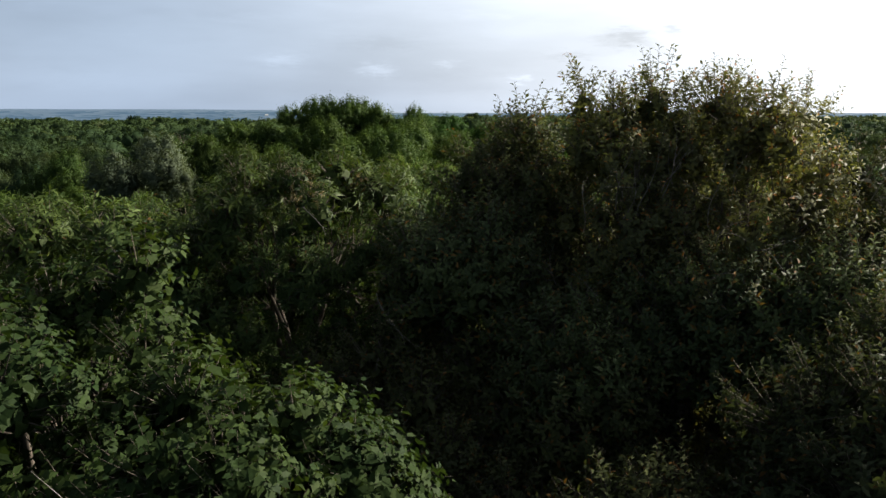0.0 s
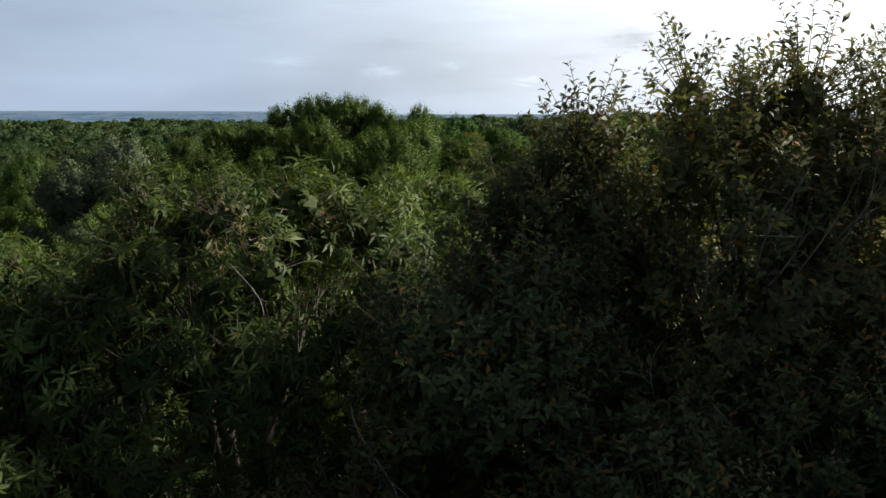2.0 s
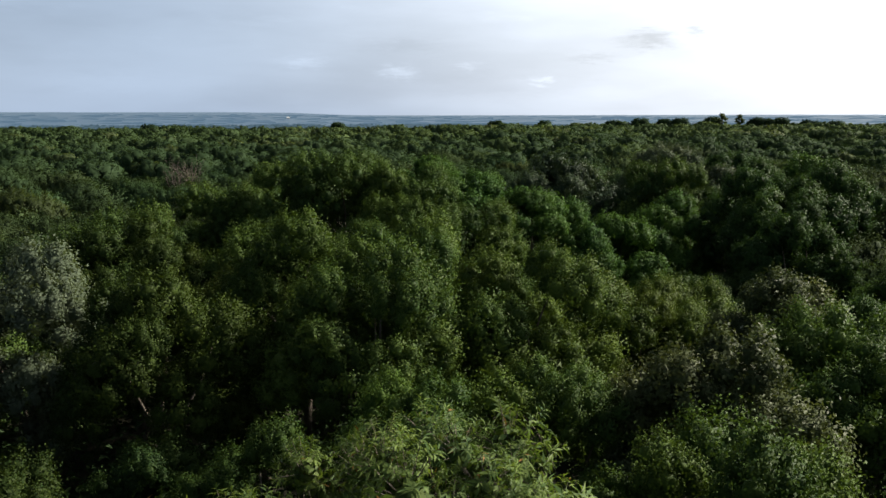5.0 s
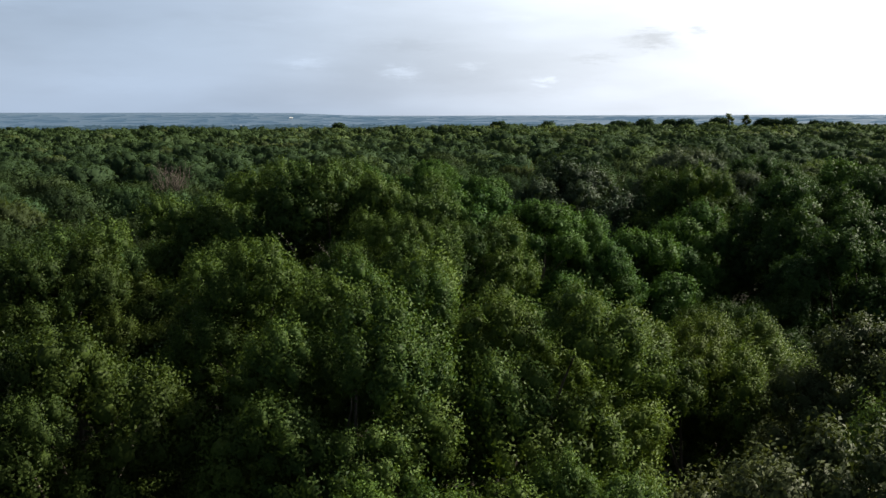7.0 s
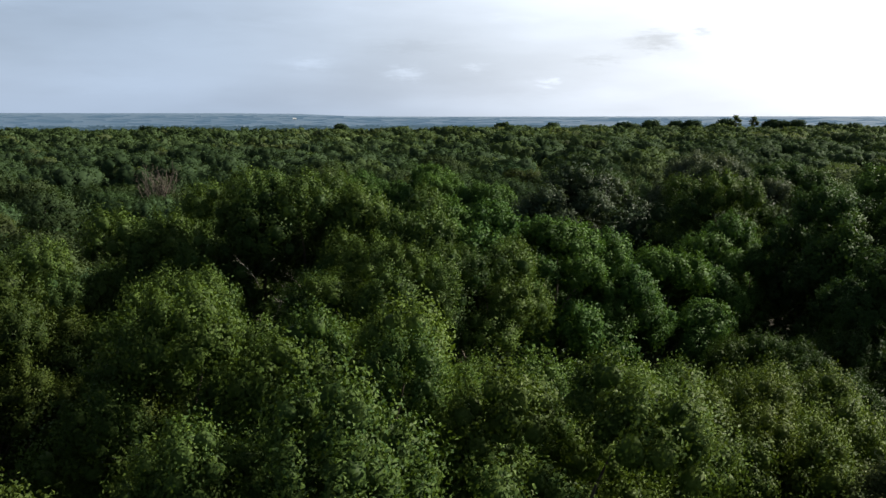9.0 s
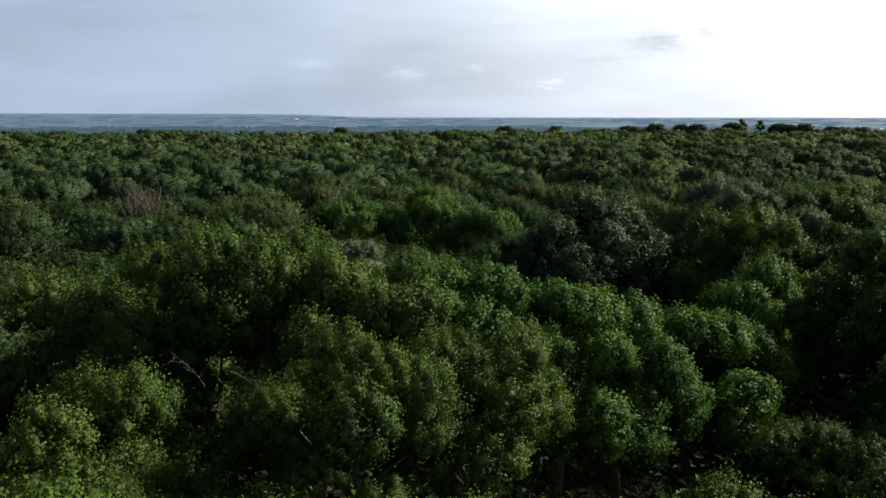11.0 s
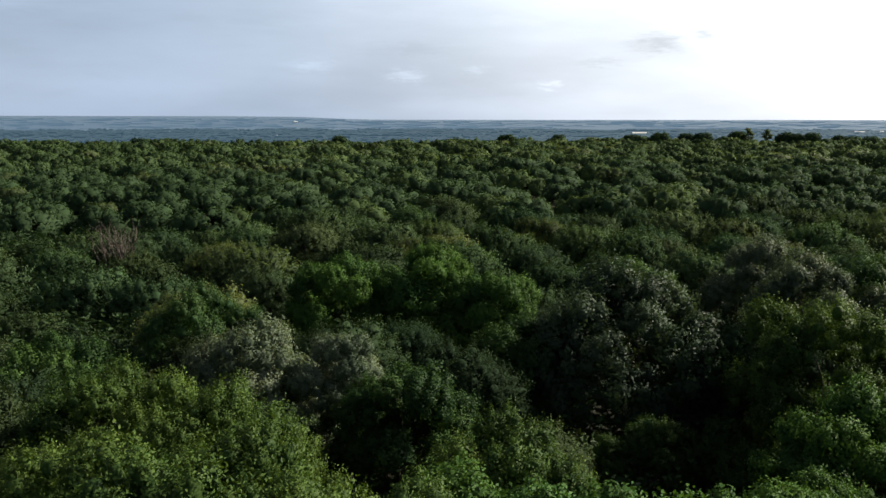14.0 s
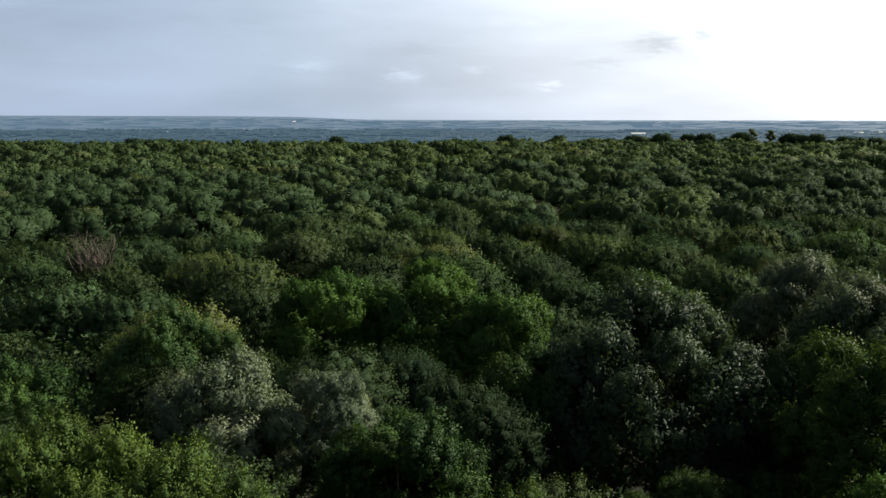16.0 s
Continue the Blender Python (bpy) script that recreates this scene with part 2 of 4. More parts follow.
def spray_data(kind, shoots, per, fine, grow=1.0, twigs=True, core=60, blade=0.24, crisp=0.75, deep=(0.3, 0.62)):
    """A leafy spray round the origin that faces +z."""
    ln, wd, droop, rise, rad, reach, bare, narrow, level = KINDS[kind]
    d = unit(rng.normal(size=(shoots, 3)) + (0, 0, 0.4))
    start = d * rad * rng.uniform(0.6, 0.95, (shoots, 1))
    start[:, :2] *= 1.1 - narrow * np.clip(start[:, 2:] / rad, -0.15, 1)
    start[:, 2] *= 0.85 + 0.5 * rise * (1 + 1.5 * narrow)
    go = unit(d * 0.75 + np.array((0, 0, rise)) + rng.normal(size=(shoots, 3)) * 0.28)
    long = reach * rng.uniform(0.6, 1.25, (shoots, 1))
    s = np.linspace(bare, 1.0, per)[None, :, None]
    at = start[:, None] + go[:, None] * long[:, None] * s
    at = at - np.array((0, 0, 0.12)) * s ** 2 * long[:, None]
    turn = rng.uniform(0, 6.28, (shoots, 1)) + np.arange(per)[None] * 2.4
    side = unit(np.cross(go, (0.2, 0.1, 1.0)))
    other = np.cross(go, side)
    out = np.cos(turn)[..., None] * side[:, None] + np.sin(turn)[..., None] * other[:, None]
    ahead = out + go[:, None] * (0.35 + 0.6 * s) + np.array((0, 0, -droop)) + rng.normal(size=at.shape) * 0.18
    top = np.array((0, 0, level)) + 0.8 * d[:, None] + rng.normal(size=at.shape) * 0.33
    n = shoots * per
    length = ln * grow * rng.uniform(0.65, 1.15, n) * np.tile(np.linspace(1.1, 0.65, per), shoots)
    if kind == "maple":
        v, f = palmate_leaves(at.reshape(-1, 3), ahead.reshape(-1, 3), top.reshape(-1, 3), length, length * wd / ln)
    else:
        v, f = leaves(at.reshape(-1, 3), ahead.reshape(-1, 3), top.reshape(-1, 3), length, length * wd / ln, fine)
    lean = unit(top).reshape(-1, 3) * crisp + np.repeat(d, per, axis=0) * (1.05 - crisp * 0.7) + (0, 0, 0.2) + rng.normal(size=(n, 3)) * crisp * 0.3
    normals = np.repeat(lean, 10 if kind == "maple" else 5 if fine else 4, axis=0)
    # leaves deep inside the spray
    d2 = unit(rng.normal(size=(core, 3)) + (0, 0, 0.25))
    spot = d2 * rad * rng.uniform(*deep, (core, 1))
    spot[:, :2] *= 1.1 - narrow * np.clip(spot[:, 2:] / rad, -0.15, 1)
    spot[:, 2] *= 0.85 + 0.5 * rise * (1 + 1.5 * narrow)
    big = blade * rng.uniform(0.7, 1.2, core)
    flat = np.cross(d2, rng.normal(size=(core, 3)))
    cv, cf = leaves(spot - unit(flat) * big[:, None] * 0.5, flat, d2 + rng.normal(size=(core, 3)) * 0.25, big, big * 0.7, False)
    v, f = np.concatenate([v, cv]), np.concatenate([f, cf + len(v)])
    normals = np.concatenate([normals, np.repeat(d2 + (0, 0, 0.4), 4, axis=0)])
    slots = np.zeros(len(f), int)
    if twigs:
        e0, e1 = start * 0.35, start + go * long * 0.95
        w = 0.0035
        a = np.arange(3) * 2.094
        ring = np.cos(a)[None, :, None] * side[:, None] + np.sin(a)[None, :, None] * other[:, None]
        tv = np.concatenate([e0[:, None] + ring * w * 1.6, e1[:, None] + ring * w * 0.4], 1).reshape(-1, 3)
        q = np.array([[0, 1, 4], [0, 4, 3], [1, 2, 5], [1, 5, 4], [2, 0, 3], [2, 3, 5]])
        tf = (q[None] + (np.arange(shoots) * 6)[:, None, None]).reshape(-1, 3) + len(v)
        v, f = np.concatenate([v, tv]), np.concatenate([f, tf])
        slots = np.concatenate([slots, np.ones(len(tf), int)])
        normals = np.concatenate([normals, np.concatenate([ring, ring], 1).reshape(-1, 3)])
    return v, f, slots, normals


def spray_mesh(kind, shoots, per, fine, grow=1.0, twigs=True, core=60, blade=0.24, crisp=0.75, deep=(0.3, 0.62)):
    v, f, slots, normals = spray_data(kind, shoots, per, fine, grow, twigs, core, blade, crisp, deep)
    return raw_mesh("leaf_spray", v.tolist(), f.tolist(), [LEAF[kind], BARK], slots, normals=normals)


NEAR = {"maple": [spray_mesh("maple", 34, 6, True, core=110, blade=0.12, deep=(0.2, 0.6)) for _ in range(5)],
        "chestnut": [spray_mesh("chestnut", 40, 9, True, core=160, blade=0.12) for _ in range(5)],
        "sallow": [spray_mesh("sallow", 34, 10, True, 1.0, core=90, blade=0.12, deep=(0.2, 0.55)) for _ in range(5)],
        "dry": [spray_mesh("dry", 12, 8, True, core=2, blade=0.06) for _ in range(5)]}


def dome(count, low, seed):
    """Directions spread evenly over a dome down to z = low, with some jitter."""
    r = np.random.default_rng(seed)
    k = np.arange(count) + 0.5
    z = 1 - k / count * (1 - low)
    a = k * 2.39996 + r.uniform(0, 6.28)
    s = np.sqrt(np.maximum(0, 1 - z * z))
    return unit(np.stack([s * np.cos(a), s * np.sin(a), z], 1) + r.normal(size=(count, 3)) * 0.13), r


def facing(way, spin):
    return Vector(way).to_track_quat("Z", "Y").to_matrix().to_4x4() @ Matrix.Rotation(spin, 4, "Z")


def knob(rings=4, sides=7):
    """A small closed ball: directions and triangles, for the dense heart of a tuft."""
    d = [(0, 0, 1.0)]
    for i in range(1, rings):
        a = math.pi * i / rings
        d += [(math.sin(a) * math.cos(6.2832 * (j + 0.5 * (i % 2)) / sides), math.sin(a) * math.sin(6.2832 * (j + 0.5 * (i % 2)) / sides), math.cos(a)) for j in range(sides)]
    d.append((0, 0, -1.0))
    f = [(0, 1 + j, 1 + (j + 1) % sides) for j in range(sides)]
    for i in range(rings - 2):
        p, q = 1 + i * sides, 1 + (i + 1) * sides
        for j in range(sides):
            k = (j + 1) % sides
            f += [(p + j, q + j, q + k), (p + j, q + k, p + k)]
    last = len(d) - 1
    f += [(last, 1 + (rings - 2) * sides + (j + 1) % sides, 1 + (rings - 2) * sides + j) for j in range(sides)]
    return np.array(d), np.array(f)


KNOB, KNOB_FACES = knob()


def hearts(centre, size, r):
    """Closed lumpy hearts at the centres: vertices, triangles and normals."""
    n = len(centre)
    out = KNOB[None] * size.reshape(n, 1, 1) * r.uniform(0.82, 1.12, (n, len(KNOB), 1))
    v = (centre[:, None] + out).reshape(-1, 3)
    f = (KNOB_FACES[None] + (np.arange(n) * len(KNOB))[:, None, None]).reshape(-1, 3)
    return v, f, np.tile(KNOB, (n, 1)) + r.normal(size=(n * len(KNOB), 3)) * 0.25


def bough_data(kind, tufts, per, grow, core, seed, blade=0.16):
    """A rounded bough, about 0.85 m across its half: tufts of leaves over a low dome that faces +z."""
    ln, wd, droop, rise = KINDS[kind][:4]
    ways, r = dome(tufts, -0.25, seed)
    centre = ways * (0.62, 0.62, 0.5 + 0.12 * rise) * r.uniform(0.82, 1.16, (tufts, 1))
    size = r.uniform(0.2, 0.36, (tufts, 1, 1))
    d = unit(r.normal(size=(tufts, per, 3)) + ways[:, None] * 0.55 + (0, 0, 0.35))
    out = d * size * r.uniform(0.62, 1.25, (tufts, per, 1)) * (1 + 0.25 * r.normal(size=(tufts, per, 1)).clip(-1, 1.6))
    spire = np.clip(d[..., 2:], 0, 1) * rise          # shoots of the upright kinds draw their tufts up to a point
    out = out * (1 - 0.35 * spire) + out * spire * (0, 0, 0.85)
    at = (centre[:, None] + out).reshape(-1, 3)
    n = tufts * per
    flat_d, flat_w = d.reshape(-1, 3), np.repeat(ways, per, axis=0)
    top = flat_d * 0.9 + flat_w * 0.2 + (0, 0, 0.25) + r.normal(size=(n, 3)) * 0.32
    ahead = unit(np.cross(flat_d, r.normal(size=(n, 3)))) * 0.8 + flat_d * 0.5 + (0, 0, 0.4 * rise - 0.6 * droop)
    length = ln * grow * r.uniform(0.65, 1.3, n)
    v, f = leaves(at - unit(ahead) * length[:, None] * 0.4, ahead, top, length, length * wd / ln * 1.1, False)
    lean = unit(flat_d * 0.9 + flat_w * 0.2 + unit(top) * 0.4 + r.normal(size=(n, 3)) * 0.2)
    normals = np.repeat(lean, 4, axis=0)
    hv, hf, hn = hearts(centre, size * 0.58, r)
    v, f, normals = np.concatenate([v, hv]), np.concatenate([f, hf + len(v)]), np.concatenate([normals, hn])
    # leaves deep inside the bough
    d2 = unit(r.normal(size=(core, 3)) + (0, 0, 0.2))
    spot = d2 * (0.5, 0.5, 0.36) * r.uniform(0.5, 1.0, (core, 1))
    big = blade * r.uniform(0.7, 1.2, core)
    flat = np.cross(d2, r.normal(size=(core, 3)))
    cv, cf = leaves(spot - unit(flat) * big[:, None] * 0.5, flat, d2 + r.normal(size=(core, 3)) * 0.25, big, big * 0.8, False)
    return np.concatenate([v, cv]), np.concatenate([f, cf + len(v)]), np.concatenate([normals, np.repeat(d2, 4, axis=0)])


def bough_mesh(kind, *shape):
    v, f, normals = bough_data(kind, *shape)
    return raw_mesh("bough", v.tolist(), f.tolist(), [LEAF[kind]], normals=normals)


MID = {k: [bough_mesh(k, 15, 290, 1.12, 90, 10 + j) for j in range(6)] for k in ("hazel", "silver", "oak")}
BACK = {k: [bough_mesh(k, 14, 210, 1.25, 80, 30 + j) for j in range(6)] for k in ("hazel", "silver", "oak")}


def part(name, me, parent, label="", at=None):
    ob = new(name, me)
    ob.parent = parent
    if at is not None:
        ob.matrix_basis = at
    return tagged(ob, label)


def stem_path(a, b, bend, r, n=6):
    s = np.linspace(0, 1, n)[:, None]
    p = np.asarray(a) * (1 - s) + np.asarray(b) * s
    p += np.sin(s * math.pi) * (r.normal(size=3) * bend) + np.sin(s * 2 * math.pi) * (r.normal(size=3) * bend * 0.4)
    return p


def tree(kind, name, label, x, y, top, radius, sprays, seed, tint=(1, 1, 1), low=-0.35, depth=None, stems=1, bark=None):
    """A broadleaf: trunk, limbs that each carry leaf sprays. radius: of the crown; depth: from its middle to its top."""
    depth = depth or radius * 1.05
    height = top
    bark = bark or BARK
    root = tagged(new(name), label, "tree")
    root.matrix_basis = pose(x, y, 0)
    ways, r = dome(sprays, low, seed)
    rad = KINDS[kind][4]
    mid = np.array((0, 0, height - depth))
    spots = mid + ways * (radius - rad * 0.7, radius - rad * 0.7, depth - rad * 0.9) * (1 - np.abs(r.normal(size=(sprays, 1))) * 0.1)
    lumps = np.array([noise.noise(Vector((w * 1.7 + seed).tolist())) for w in ways])
    spots = mid + (spots - mid) * (1 + lumps[:, None] * 0.3)
    spots[:, 2] += height - spots[:, 2].max() - (rad * (0.8 + 0.45 * KINDS[kind][3] * (1 + KINDS[kind][7])) + KINDS[kind][5] * 0.7)
    # trunk(s)
    fork = np.array((r.normal() * 0.15, r.normal() * 0.15, height - depth * 1.5))
    for k in range(stems):
        foot = np.array((r.normal() * 0.12, r.normal() * 0.12, -0.1)) if stems > 1 else np.array((0, 0, -0.1))
        end = fork + (r.normal(size=3) * (0.35, 0.35, 0.3) if stems > 1 else 0)
        girth = 0.028 * height / stems ** 0.6
        v, f = tube(stem_path(foot, end, 0.12, r, 8), np.linspace(girth, girth * 0.55, 8), 8)
        part("trunk", raw_mesh("trunk", v.tolist(), f, [bark], smooth=True), root)
    # limbs
    count = max(3, min(9, sprays // 7))
    heads, _ = dome(count, max(low, -0.1), seed + 5)
    owner = np.argmax(ways @ heads.T, axis=1)
    for k in range(count):
        own = np.flatnonzero(owner == k)
        out = 0.72
        tip = mid + heads[k] * (radius * out, radius * out, depth * out)
        v, f = tube(stem_path(fork, tip, 0.14 * radius * 0.5, r, 7), np.linspace(0.0065 * height, 0.0012 * height, 7), 5)
        v, f = [v], list(f)
        for i in own:             # side branches to the sprays
            bv, bf = tube(stem_path(fork * 0.35 + tip * 0.65, spots[i], 0.05, r, 5), np.linspace(0.014, 0.004, 5), 4)
            f += [tuple(c + sum(len(a) for a in v) for c in face) for face in bf]
            v.append(bv)
        limb = part("limb", raw_mesh("limb", np.concatenate(v).tolist(), f, [BARK], smooth=True), root)
        for i in own:
            m = Matrix.Translation(spots[i].tolist()) @ facing((ways[i] * (0.95 - 0.6 * KINDS[kind][3]) + (0, 0, 0.65)).tolist(), r.uniform(0, 6.28))
            size = r.uniform(0.7, 1.3)
            spray = part("leaf_spray", NEAR[kind][int(r.integers(5))], limb, "", m @ Matrix.Diagonal((size, size, size, 1)))
            c = r.uniform(0.9, 1.1)
            tagged(spray, kind="stuff")
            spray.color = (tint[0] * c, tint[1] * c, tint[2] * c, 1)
    return root


def crowned_tree(kind, name, label, x, y, top, radius, seed, tint=(1, 1, 1), low=-0.4, group="", depth=None, lump=0.2):
    """A broadleaf of the closed canopy: trunk, limbs, and on each limb rounded boughs that together make a dome."""
    depth = depth or radius * 1.15
    root = tagged(new(name), label, "tree", group)
    root.matrix_basis = pose(x, y, 0)
    wide = 0.24 * radius + 0.2          # half width of a bough
    count_b = int((1 - low) * 1.3 * (radius / wide) ** 2)
    ways, r = dome(count_b, low, seed)
    mid = np.array((0, 0, top - depth))
    swell = 1 + lump * np.array([noise.noise(Vector((w * 1.9 + seed * 1.7).tolist())) for w in ways])
    reach = swell * (1 - np.abs(r.normal(size=count_b)) * 0.08)
    spots = mid + ways * (radius - wide * 0.6, radius - wide * 0.6, depth - wide * 0.5) * reach[:, None]
    spots[:, 2] += top - spots[:, 2].max() - wide * (0.85 + 0.5 * KINDS[kind][3])
    fork = np.array((r.normal() * 0.15, r.normal() * 0.15, top - depth * 1.6))
    girth = 0.022 * top
    v, f = tube(stem_path((0, 0, -0.1), fork, 0.12, r, 8), np.linspace(girth, girth * 0.55, 8), 8)
    part("trunk", raw_mesh("trunk", v.tolist(), f, [BARK], smooth=True), root)
    count = max(4, min(8, count_b // 7))
    heads, _ = dome(count, max(low, -0.1), seed + 5)
    owner = np.argmax(ways @ heads.T, axis=1)
    library = MID if y < 44 else BACK
    for k in range(count):
        tip = mid + heads[k] * (radius * 0.6, radius * 0.6, depth * 0.6)
        v, f = tube(stem_path(fork, tip, 0.07 * radius, r, 7), np.linspace(0.0065 * top, 0.0015 * top, 7), 5)
        limb = part("limb", raw_mesh("limb", v.tolist(), f, [BARK], smooth=True), root)
        for i in np.flatnonzero(owner == k):
            m = Matrix.Translation(spots[i].tolist()) @ facing((ways[i] * (0.85 - 0.5 * KINDS[kind][3]) + (0, 0, 0.55)).tolist(), r.uniform(0, 6.28))
            size = wide / 0.85 * r.uniform(0.8, 1.25)
            bough = part("bough", library[kind][int(r.integers(6))], limb, "", m @ Matrix.Diagonal((size, size, size * (0.8 + 0.4 * KINDS[kind][3]), 1)))
            c = r.uniform(0.86, 1.14)
            tagged(bough, kind="stuff")
            bough.color = (tint[0] * c, tint[1] * c, tint[2] * c, 1)
    return root


# ---- ground ----
def ground_height(x, y):
    far = min(1.0, max(0.0, (math.hypot(x, y) - 390) / 350))
    return -34.0 * far * far * (3 - 2 * far) + 0.35 * noise.noise(Vector((x * 0.03, y * 0.03, 0)))


def build_ground():
    rings = [0, 6, 14, 24, 36, 50, 70, 95, 125, 160, 200, 250, 300, 350, 390, 430, 480, 540, 620, 700, 800, 1000, 1400, 2000, 3000, 4700]
    n = 72
    verts, faces = [(0, 0, ground_height(0, 0))], []
    for r in rings[1:]:
        for k in range(n):
            a = k * 2 * math.pi / n
            x, y = r * math.cos(a), r * math.sin(a)
            verts.append((x, y, ground_height(x, y)))
    for k in range(n):
        faces.append((0, 1 + k, 1 + (k + 1) % n))
    for i in range(len(rings) - 2):
        a, b = 1 + i * n, 1 + (i + 1) * n
        for k in range(n):
            faces.append((a + k, b + k, b + (k + 1) % n, a + (k + 1) % n))
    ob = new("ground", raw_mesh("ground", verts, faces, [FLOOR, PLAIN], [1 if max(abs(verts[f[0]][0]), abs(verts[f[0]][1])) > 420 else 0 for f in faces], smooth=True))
    tagged(ob, "dark leaf-littered forest floor falling to a plain", "ground", kind="structure")


build_ground()

# ---- trees beside the first stretch ----
MAPLE = "yellow-green broad-leaved maple with pale bare lower stems"
CHESTNUT = "bright green sweet chestnut with long drooping leaves"
SALLOW = "dark brownish sallow with upright leafy shoots"
MAPLE_TALL = tree("maple", "maple_tree", MAPLE, -3.8, 7.4, 9.0, 2.3, 84, 11, (0.45, 0.52, 0.5), stems=3, bark=PALE_BARK)
MAPLE_NEAR = tree("maple", "maple_tree", MAPLE, -1.9, 6.2, 8.35, 1.5, 54, 12, (0.45, 0.52, 0.5), stems=3, bark=PALE_BARK)
tree("maple", "maple_tree", "young broad-leaved maple below its taller neighbours", -0.95, 6.6, 7.9, 0.8, 26, 13, (0.4, 0.48, 0.48))
# the nearest chestnut is tinted down because its front takes too much sun
CHESTNUT_NEAR = tree("chestnut", "chestnut_tree", CHESTNUT, -2.2, 14.3, 9.5, 2.5, 99, 21, (0.55, 0.57, 0.56))
tree("chestnut", "chestnut_tree", CHESTNUT, -5.2, 13.2, 8.9, 2.3, 81, 22, (0.8, 0.82, 0.8))
tree("chestnut", "chestnut_tree", CHESTNUT, -1.0, 21.0, 9.2, 3.4, 130, 23, (1.05, 1.08, 0.95))
tree("chestnut", "chestnut_tree", CHESTNUT, -4.2, 17.2, 8.9, 2.0, 62, 24, (0.8, 0.8, 0.8))
# light evened by tint: shaded front sallows lifted, the sunlit right-hand one darkened
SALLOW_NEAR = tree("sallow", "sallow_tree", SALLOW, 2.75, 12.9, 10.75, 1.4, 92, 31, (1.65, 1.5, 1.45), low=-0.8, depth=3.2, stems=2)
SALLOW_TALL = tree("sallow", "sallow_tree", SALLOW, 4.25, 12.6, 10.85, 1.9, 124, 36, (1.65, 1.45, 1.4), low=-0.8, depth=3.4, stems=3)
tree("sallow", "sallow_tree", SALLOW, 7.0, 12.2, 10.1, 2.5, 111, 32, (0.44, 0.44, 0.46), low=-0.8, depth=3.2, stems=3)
tree("sallow", "sallow_tree", SALLOW, 0.95, 13.2, 9.75, 1.3, 84, 33, low=-0.8, depth=3.0, stems=2)
tree("sallow", "sallow_tree", "slender dark sallow standing above its neighbours", 1.2, 13.6, 10.3, 0.45, 14, 37, low=-0.9, depth=1.0)
tree("sallow", "sallow_tree", SALLOW, 4.8, 8.2, 8.4, 1.7, 73, 34, (0.7, 0.75, 0.8), stems=2)
# the last bush is enlarged to throw shade on the chestnut's right flank
for x, y, top, r in ((3.3, 11.3, 8.5, 1.2), (1.7, 11.2, 8.0, 1.0), (5.0, 10.9, 8.8, 1.3), (0.35, 12.4, 9.0, 1.1)):
    tree("sallow", "sallow_tree", "grey-green sallow bush at the foot of taller ones", x, y, top, r, int(26 * r + 8), int(x * 10) + 500, (1.15, 1.3, 1.3))
for x, y, top in ((0.9, 9.6, 6.2), (2.6, 9.0, 6.6), (3.0, 6.6, 5.6), (-1.6, 10.0, 6.4), (-0.3, 10.5, 7.0), (0.4, 11.6, 7.2), (1.7, 11.0, 7.6), (-0.9, 11.7, 7.3)):
    tree("sallow", "sallow_tree", "low dark sallow bush in the shade of taller trees", x, y, top, 1.3, 30, int(x * 10) + 300)
tree("sallow", "sallow_tree", SALLOW, 3.6, 17.0, 8.6, 2.4, 101, 35, (1.1, 1.1, 1.1), stems=2)


def bare_branch(root, a, b, seed, girth=0.009, twigs=4):
    """A leafless pale branch from a to b, in the place's own metres, with side twigs."""
    r = np.random.default_rng(seed)
    home = np.array(root.matrix_basis.translation)
    p = stem_path(np.array(a) - home, np.array(b) - home, 0.06, r, 8)
    v, f = tube(p, np.linspace(girth, girth * 0.3, 8), 5)
    v, f, count = [v], list(f), len(v)
    along = p[-1] - p[0]
    for k in range(twigs):
        s0 = p[2 + k % 6]
        tv, tf = tube(stem_path(s0, s0 + along * 0.3 + r.normal(size=3) * 0.22 * np.linalg.norm(along), 0.03, r, 5), np.linspace(girth * 0.5, girth * 0.18, 5), 4)
        f += [tuple(c + count for c in face) for face in tf]
        v.append(tv)
        count += len(tv)
    part("bare_branch", raw_mesh("bare_branch", np.concatenate(v).tolist(), f, [PALE_BARK], smooth=True), root, "pale leafless branch")


def dry_spray(root, at, size, seed):
    home = np.array(root.matrix_basis.translation)
    m = Matrix.Translation((np.array(at) - home).tolist()) @ Matrix.Rotation(seed * 1.3, 4, "Z") @ Matrix.Diagonal((size, size, size, 1))
    ob = part("dry_leaf_spray", NEAR["dry"][seed % 5], root, "withered straw-brown leaves", m)
    ob.color = (1, 1, 1, 1)
    tagged(ob, kind="stuff")


bare_branch(CHESTNUT_NEAR, (-1.9, 11.9, 8.75), (-1.55, 11.5, 8.4), 1, 0.008, 2)
bare_branch(CHESTNUT_NEAR, (-0.9, 11.7, 7.6), (-0.5, 11.2, 7.0), 2)
bare_branch(CHESTNUT_NEAR, (-0.4, 12.2, 7.9), (-0.1, 11.6, 7.3), 3)
for k, (x, z, size) in enumerate(((-1.95, 9.15, 0.5), (-1.75, 8.95, 0.42), (-2.05, 8.8, 0.38), (-1.2, 9.1, 0.28))):
    dry_spray(CHESTNUT_NEAR, (x, 11.75 + 0.1 * k, z), size, k)
for k in range(7):
    bare_branch(MAPLE_NEAR, (-1.95 + 0.1 * k - 0.3, 5.3, 6.2), (-2.3 + 0.2 * k, 4.35 - 0.05 * (k % 3), 7.45 + 0.1 * (k % 4)), 20 + k, 0.010)
